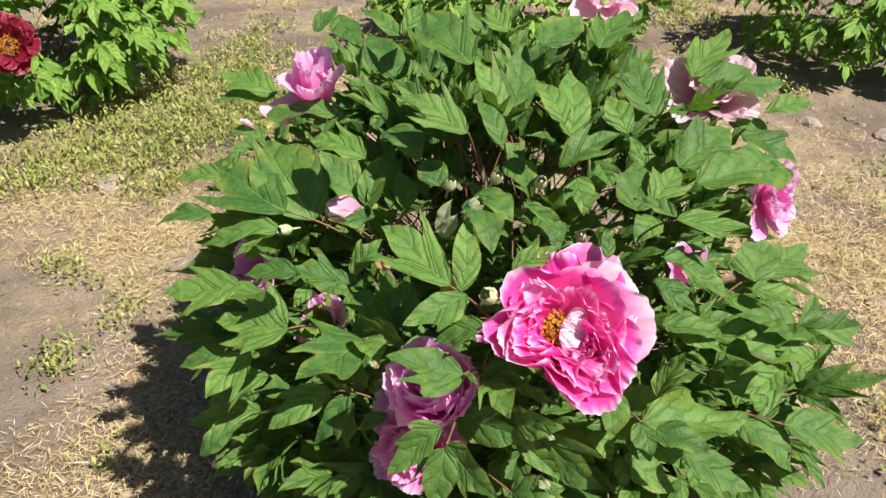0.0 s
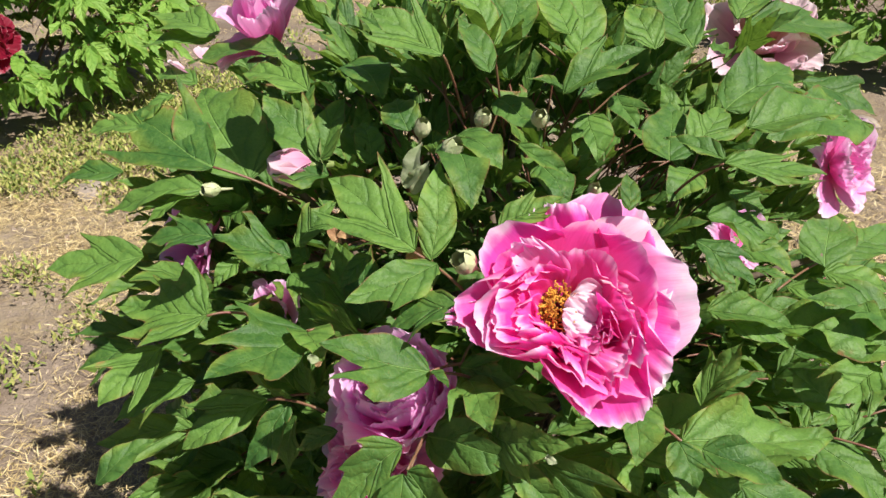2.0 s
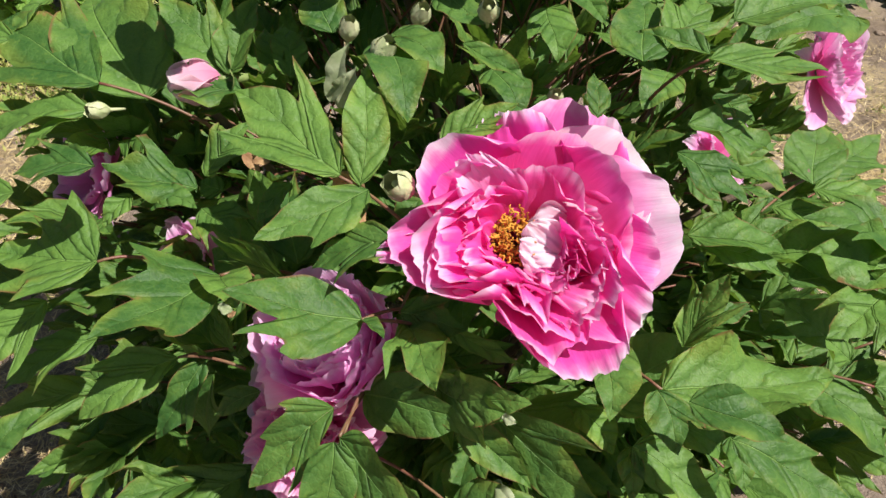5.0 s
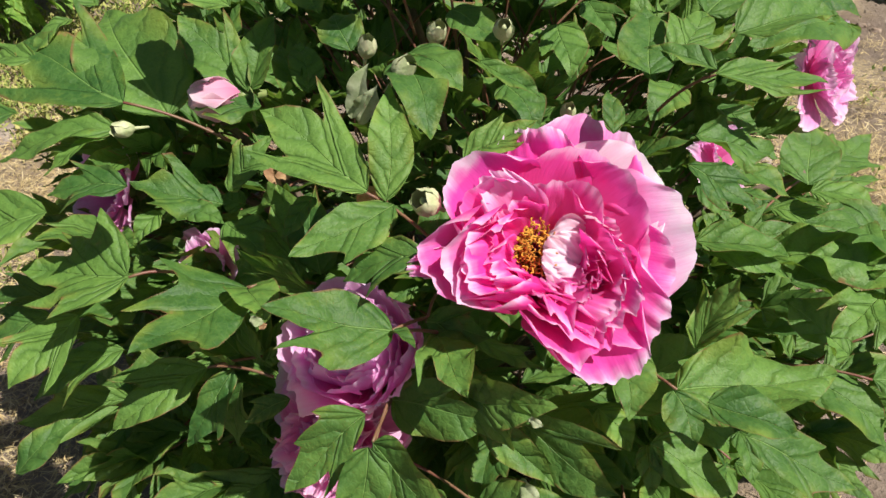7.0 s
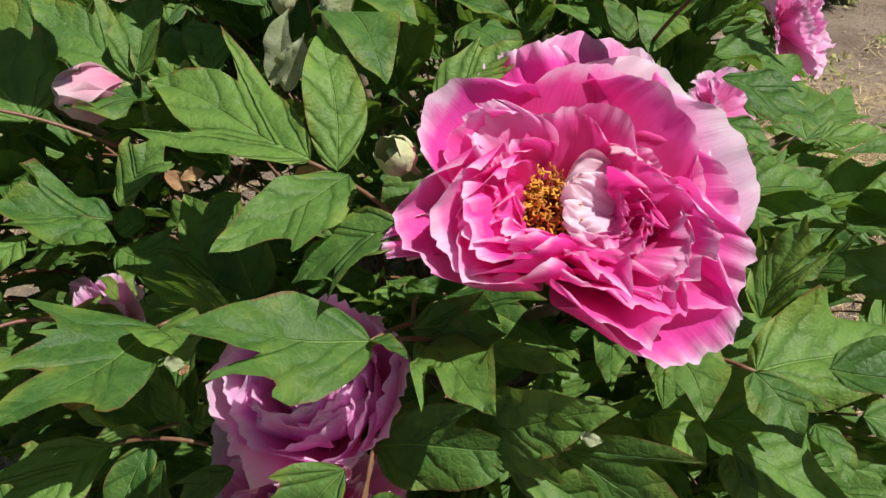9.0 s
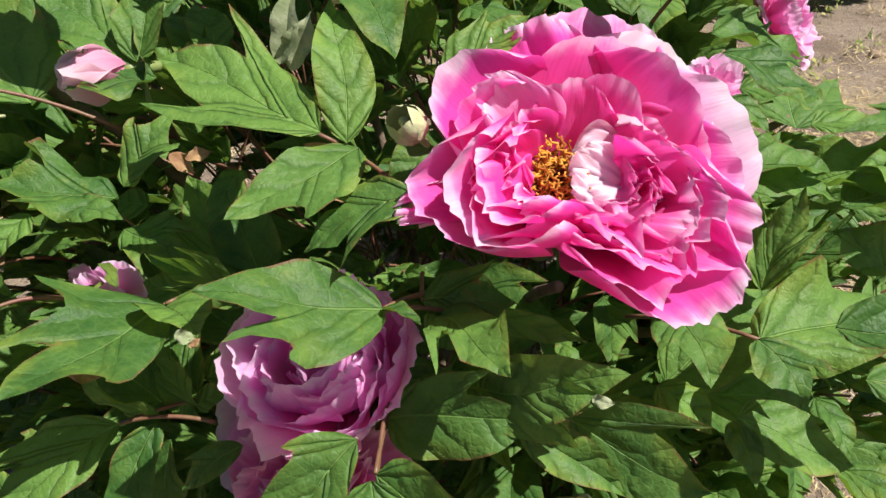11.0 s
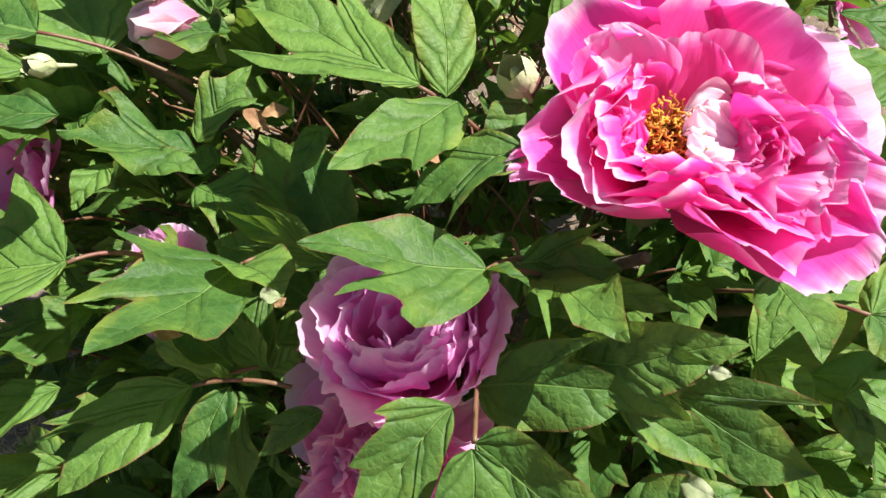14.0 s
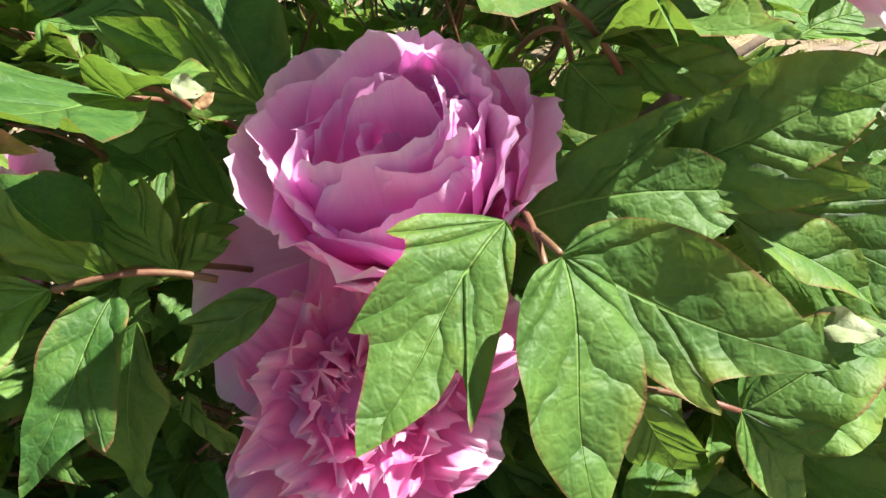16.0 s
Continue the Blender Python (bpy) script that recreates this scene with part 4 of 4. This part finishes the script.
# The open flower: clusters of nested petals with clefts between them, from the outside inwards.
P, Q, W, S = PINK, BLUSH, WHITE_AND_SUNLIT, LILAC
main = [(-124, 88, 0.090, 0.060, 0.5, -6, 0.08, 0.008, -0.004, 0, W)]
main += fan((-18, -50, -82), 76, 0.100, 0.108, 0.55, 6, 0.04, 0.0, (Q, W, S), 1)  # wide flat petals; W at -50 has strong sunlight put into its colour
main += fan((8,), 64, 0.098, 0.078, 0.7, 4, 0.12, 0.001, (Q,), 22) + fan((-100,), 66, 0.088, 0.084, 0.7, 10, 0.05, 0.001, (Q,), 21)
main += fan((-26, -60), 56, 0.084, 0.094, 0.6, 10, 0.03, 0.002, (P, P), 2) + fan((-90,), 56, 0.076, 0.074, 0.8, 12, 0.05, 0.003, (P,), 3)
main += fan((0, -34), 42, 0.062, 0.058, 0.8, 10, 0.04, 0.005, (P, P), 4) + fan((-108, -80), 45, 0.060, 0.056, 0.9, 2, 0.10, 0.006, (Q, P), 23)
main += fan((54,), 62, 0.096, 0.100, 1.3, 24, 0.03, 0.0, (Q,), 5) + fan((62,), 54, 0.086, 0.086, 1.4, 26, 0.05, 0.002, (P,), 6)  # upper side cluster
main += fan((46,), 44, 0.078, 0.062, 1.3, -4, 0.12, 0.004, (S,), 7) + fan((72, 56), 38, 0.060, 0.056, 1.3, 10, 0.08, 0.005, (P, Q), 24)
main += fan((104,), 66, 0.108, 0.112, 1.8, 36, 0.05, 0.0, (Q,), 8) + fan((120,), 60, 0.100, 0.100, 1.8, 36, 0.06, 0.001, (Q,), 26)  # cupped side cluster
main += fan((107,), 55, 0.098, 0.104, 1.9, 32, 0.06, 0.002, (Q,), 9) + fan((115,), 48, 0.092, 0.094, 1.9, 28, 0.07, 0.003, (P,), 10)
main += fan((103,), 43, 0.084, 0.080, 1.8, 22, 0.09, 0.004, (Q,), 11) + fan((120, 94), 36, 0.070, 0.058, 1.6, 14, 0.14, 0.006, (Q, P), 25)
main += [(99, 58, 0.110, 0.034, 1.4, 0, 0.08, 0.008, 0.0, 0, Q)]
main += fan((204,), 66, 0.112, 0.112, 1.5, 34, 0.05, 0.0, (Q,), 12) + fan((230,), 62, 0.102, 0.096, 1.4, 30, 0.05, 0.0, (Q,), 27)  # ruffled lower cluster
main += fan((196, 220), 55, 0.101, 0.090, 1.5, 30, 0.07, 0.001, (P, Q), 13) + fan((208,), 48, 0.092, 0.096, 1.4, 26, 0.10, 0.003, (Q,), 14)
main += fan((190, 232), 42, 0.082, 0.076, 1.4, 20, 0.14, 0.004, (P, Q), 15) + fan((206, 222), 36, 0.073, 0.066, 1.3, 10, 0.16, 0.005, (Q, P), 16)
main += fan((188, 214, 244), 27, 0.056, 0.050, 1.1, -2, 0.18, 0.006, (P, Q, P), 17)
main += [(100, 60, 0.046, 0.048, 0.5, -34, 0.30, -0.040, 0.024, 0, W), (60, 64, 0.042, 0.042, 0.5, -24, 0.30, -0.036, 0.028, 0, W), (274, 34, 0.050, 0.048, 1.0, -30, 0.26, 0.014, 0.008, 0, W)]
flower(bush, facing((0.152, 0.734, 0.545), (-0.07, -0.69, 0.72), 0, 0.97), PINK, main, 190, 0.018, 0.026, tuft=(-0.010, 0.002, 0.008), label="large open pink double flower with golden stamens")


def cup_flower(seed, reflexed=()):
    """A half-closed flower: wrapped inner petals in a tall cup."""
    rings = whorl(7, 62, 0.100, 0.112, 1.0, 52, 0.06, seed, 0, 0.6) + whorl(6, 51, 0.096, 0.106, 1.2, 54, 0.06, seed + 1, 20, 0.6)
    rings += whorl(4, 40, 0.092, 0.100, 1.3, 52, 0.06, seed + 2, 45, 0.8) + [(188, 38, 0.100, 0.118, 1.2, 48, 0.05), (226, 33, 0.104, 0.112, 1.2, 46, 0.05), (250, 27, 0.100, 0.090, 1.2, 40, 0.06)]
    rings += whorl(3, 26, 0.086, 0.084, 1.3, 44, 0.06, seed + 3, 10, 0.7) + [(200, 16, 0.080, 0.080, 1.2, 26, 0.06), (60, 10, 0.066, 0.060, 1.2, 20, 0.07)]
    return rings + list(reflexed)


flower(bush, facing((0.016, 0.757, 0.421), (-0.30, -0.48, 0.83), 0, 0.85), MAUVE, cup_flower(4, [(118, 100, 0.115, 0.105, 0.5, 8, 0.06), (148, 98, 0.112, 0.105, 0.5, 8, 0.06)]), 40, 0.016, 0.02, label="half-open mauve-pink cupped flower in leaf shade")
ragged = whorl(6, 78, 0.075, 0.075, 0.6, 5, 0.16, 7) + whorl(7, 55, 0.065, 0.06, 0.7, 5, 0.24, 8, 20) + whorl(6, 35, 0.05, 0.05, 0.8, 0, 0.30, 9, 5) + whorl(5, 16, 0.042, 0.044, 0.9, 0, 0.28, 10, 30)
flower(bush, facing((-0.018, 0.735, 0.362), (-0.15, -0.75, 0.45), 0, 0.82), ROSE, ragged, label="crumpled pink flower below the mauve one")
drooping = whorl(5, 13, 0.105, 0.080, 0.9, 8, 0.08, 14) + whorl(4, 28, 0.095, 0.080, 0.7, -12, 0.10, 15, 30) + [(150, 80, 0.075, 0.07, 0.5, -25, 0.12), (120, 70, 0.085, 0.08, 0.5, -30, 0.10)]
flower(bush, facing((-0.168, 1.085, 0.675), (-0.08, -0.10, 1.0), 0, 0.80), LILAC, drooping, label="pale pink upright flower that is fading")
loose = whorl(6, 75, 0.085, 0.08, 0.7, 10, 0.10, 24) + whorl(6, 50, 0.07, 0.07, 0.8, 20, 0.12, 25, 30)
flower(bush, facing((0.455, 1.27, 0.615), (0.05, -0.35, 0.9), 0), PALE, loose, label="pale pink flower half hidden by leaves")
flower(bush, facing((0.515, 1.11, 0.515), (0.60, -0.62, 0.30), 0, 0.74), LILAC, loose + whorl(6, 30, 0.055, 0.05, 0.8, 0, 0.25, 26), label="frilled pink flower nodding at the bush's edge")
shut = whorl(5, 34, 0.066, 0.070, 1.4, 66, 0.010, 31, 0, 0.2) + whorl(4, 24, 0.060, 0.062, 1.5, 60, 0.01, 32, 20, 0.2)
flower(bush, facing((-0.098, 0.930, 0.598), (-0.85, -0.25, 0.06), 0, 0.72), PALE, shut, label="closed pale pink bud under leaves")
flower(bush, facing((-0.245, 0.97, 0.48), (-0.55, -0.5, 0.4), 0, 0.7), MAUVE, loose, label="shaded mauve flower deep among the leaves")
flower(bush, facing((-0.160, 0.93, 0.40), (-0.3, -0.6, 0.5), 0, 0.55), MAUVE, loose, label="shaded mauve flower deep among the leaves")
flower(bush, facing((0.345, 0.92, 0.515), (0.3, -0.6, 0.5), 0, 0.4), LILAC, loose, label="small pink flower showing between leaves")
flower(bush, facing((0.30, 1.47, 0.72), (0.0, -0.5, 0.8), 0, 0.8), PALE, loose, label="pale pink flower at the back of the bush")


def spent_bud(at, way, size=1.0):
    """A closed greenish pod with curled sepals, on a short stem."""
    h = Heap()
    h.add(*tube([(0, 0, -0.018), (0, 0, -0.008), (0, 0, 0)], 0.0014, 0.0022, 6))
    h.add(*tube([(0, 0, 0), (0, 0, 0.002), (0, 0, 0.006), (0, 0, 0.012), (0, 0, 0.016), (0, 0, 0.018)], 0.004, 0.002, 9))
    for k in range(5):
        v, f, uv = petal(0.027, 0.021, 1.3, 104, 0.04, k + 5, 0.0, 8, 8)
        h.add(v, f, uv, petal_pose(72 * k, 58, 0.002, -0.001))
    return child("seed_pod", h.mesh("seed_pod", POD), bush, facing(at, way, 0, size), "pale green spent flower pod")


for at, way, size in (((0.070, 0.735, 0.595), (-0.3, -0.5, 0.5), 1.1), ((0.018, 0.905, 0.64), (0.2, -0.3, 0.9), 0.9), ((0.045, 0.845, 0.645), (0.5, -0.3, 0.7), 1.0), ((0.075, 0.905, 0.652), (0.3, -0.4, 0.7), 0.9),
                      ((0.131, 0.872, 0.666), (0.0, -0.6, 0.6), 0.9), ((0.181, 0.846, 0.605), (0.1, -0.5, 0.8), 0.7), ((-0.185, 0.884, 0.592), (-0.5, -0.5, 0.2), 0.8)):
    spent_bud(at, way, size)
leaf((0.006, 0.851, 0.609), (0.024, 0.859, 0.653), "n", 1.1, 2, 0, DUSTY)
leaf((0.012, 0.848, 0.605), (0.030, 0.846, 0.640), "n", 1.3, 3, 30, DUSTY)
for a, c in (((0.075, 0.765, 0.535), (0.021, 0.758, 0.594)), ((-0.07, 0.745, 0.425), (-0.126, 0.758, 0.428)), ((-0.14, 0.80, 0.495), (-0.18, 0.78, 0.510)), ((0.034, 0.70, 0.450), (0.020, 0.654, 0.444)),
             ((-0.11, 0.905, 0.565), (-0.193, 0.898, 0.610)), ((0.085, 0.71, 0.49), (0.037, 0.684, 0.523)), ((0.41, 0.94, 0.44), (0.503, 1.031, 0.428)), ((0.06, 0.94, 0.645), (0.042, 0.903, 0.721)),
             ((0.10, 1.01, 0.61), (0.090, 0.99, 0.70)), ((0.38, 0.80, 0.36), (0.459, 0.759, 0.375)), ((0.20, 0.75, 0.44), (0.243, 0.669, 0.468)), ((-0.06, 0.80, 0.475), (-0.086, 0.781, 0.493)), ((0.26, 0.86, 0.60), (0.288, 0.820, 0.648))):
    stalk(a, c)

for at, rx, ry, rz in (((-0.226, 1.045, 0.672), 10, 5, 40), ((-0.244, 1.03, 0.662), 20, 20, 100)):
    ob = new("fallen_petal", mesh_of("fallen_petal", *petal(0.034, 0.032, 0.6, 30, 0.08, int(rz)), PALE))
    ob.matrix_basis = pose(*at, rx, ry, rz)
    tagged(ob, "fallen whitish pink petal lying on green leaves", "petal", "fallen petals")


# dried and mildewed leaf ends
leaf((-0.066, 0.86, 0.553), (-0.047, 0.858, 0.556), "n", 1.4, 3, 20, WITHER)
leaf((-0.039, 0.863, 0.582), (-0.023, 0.861, 0.591), "n", 1.4, 3, 20, WITHER)
leaf((-0.129, 0.836, 0.551), (-0.114, 0.835, 0.548), "n", 1.4, 3, 20, DUSTY)
leaf((0.013, 0.805, 0.572), (0.034, 0.782, 0.537), "n", 1.4, 3, 20, WITHER)
leaf((-0.078, 0.877, 0.552), (-0.063, 0.869, 0.538), "n", 1.4, 3, 20, WITHER)
leaf((-0.075, 0.731, 0.502), (-0.064, 0.730, 0.498), "b", 1.2, 3, 20, DUSTY, FRONT)
leaf((-0.069, 0.729, 0.494), (-0.062, 0.729, 0.498), "b", 1.2, 3, 20, WITHER, FRONT)
leaf((0.092, 0.670, 0.443), (0.101, 0.663, 0.447), "b", 1.2, 3, 20, DUSTY, FRONT)
leaf((0.090, 0.667, 0.441), (0.095, 0.662, 0.440), "b", 1.2, 3, 20, WITHER, FRONT)
leaf((0.125, 0.643, 0.406), (0.140, 0.624, 0.404), "b", 0.9, 3, 20, DUSTY, FRONT)
leaf((0.129, 0.633, 0.484), (0.138, 0.626, 0.484), "b", 1.0, 3, 20, DUSTY, FRONT)
leaf((-0.133, 0.725, 0.495), (-0.117, 0.725, 0.487), "b", 0.7, 3, 20, WITHER, FRONT)

# ---- shrubs behind ----
crimson = tagged(new("peony_bush"), "bright green tree peony shrub with a crimson flower", "peony bush", "peony shrubs")
branches(crimson, (-1.55, 2.80, GROUND), [(-1.35, 2.45, 0.3), (-1.1, 2.7, 0.5), (-1.6, 2.8, 0.5), (-1.2, 3.1, 0.5)])
canopy(crimson, (-1.58, 2.78, 0.27), (0.66, 0.55, 0.46), 850, 8, LEAF_FAR_MASS, size=(0.06, 0.11), rows=10, kinds_end="bTnX", kinds_side="nbbn", drop=0.7, keep=lambda p, r: (Vector((p.x + 1.27, 0.4 * (p.y - 2.2), p.z - 0.38))).length > 0.15)
redp = whorl(7, 82, 0.085, 0.09, 0.7, 0, 0.08, 1) + whorl(7, 60, 0.07, 0.07, 0.9, 20, 0.1, 2, 25)
flower(crimson, facing((-1.275, 2.26, 0.365), (0.25, -0.8, 0.45), 0), RED, redp, 160, 0.03, 0.03, label="deep crimson flower with golden stamens")
for at, seed in (((1.75, 3.15), 21), ((0.30, 3.3), 22)):
    other = tagged(new("peony_bush"), "green tree peony shrub with drooping leaves and no flowers", "peony bush", "peony shrubs")
    branches(other, (*at, GROUND), [(at[0] + 0.3 * math.cos(k * 1.3), at[1] + 0.3 * math.sin(k * 1.3), 0.5) for k in range(5)])
    canopy(other, (*at, 0.26), (0.62, 0.5, 0.42), 420, seed, LEAF_FAR_MASS, drop=0.6)
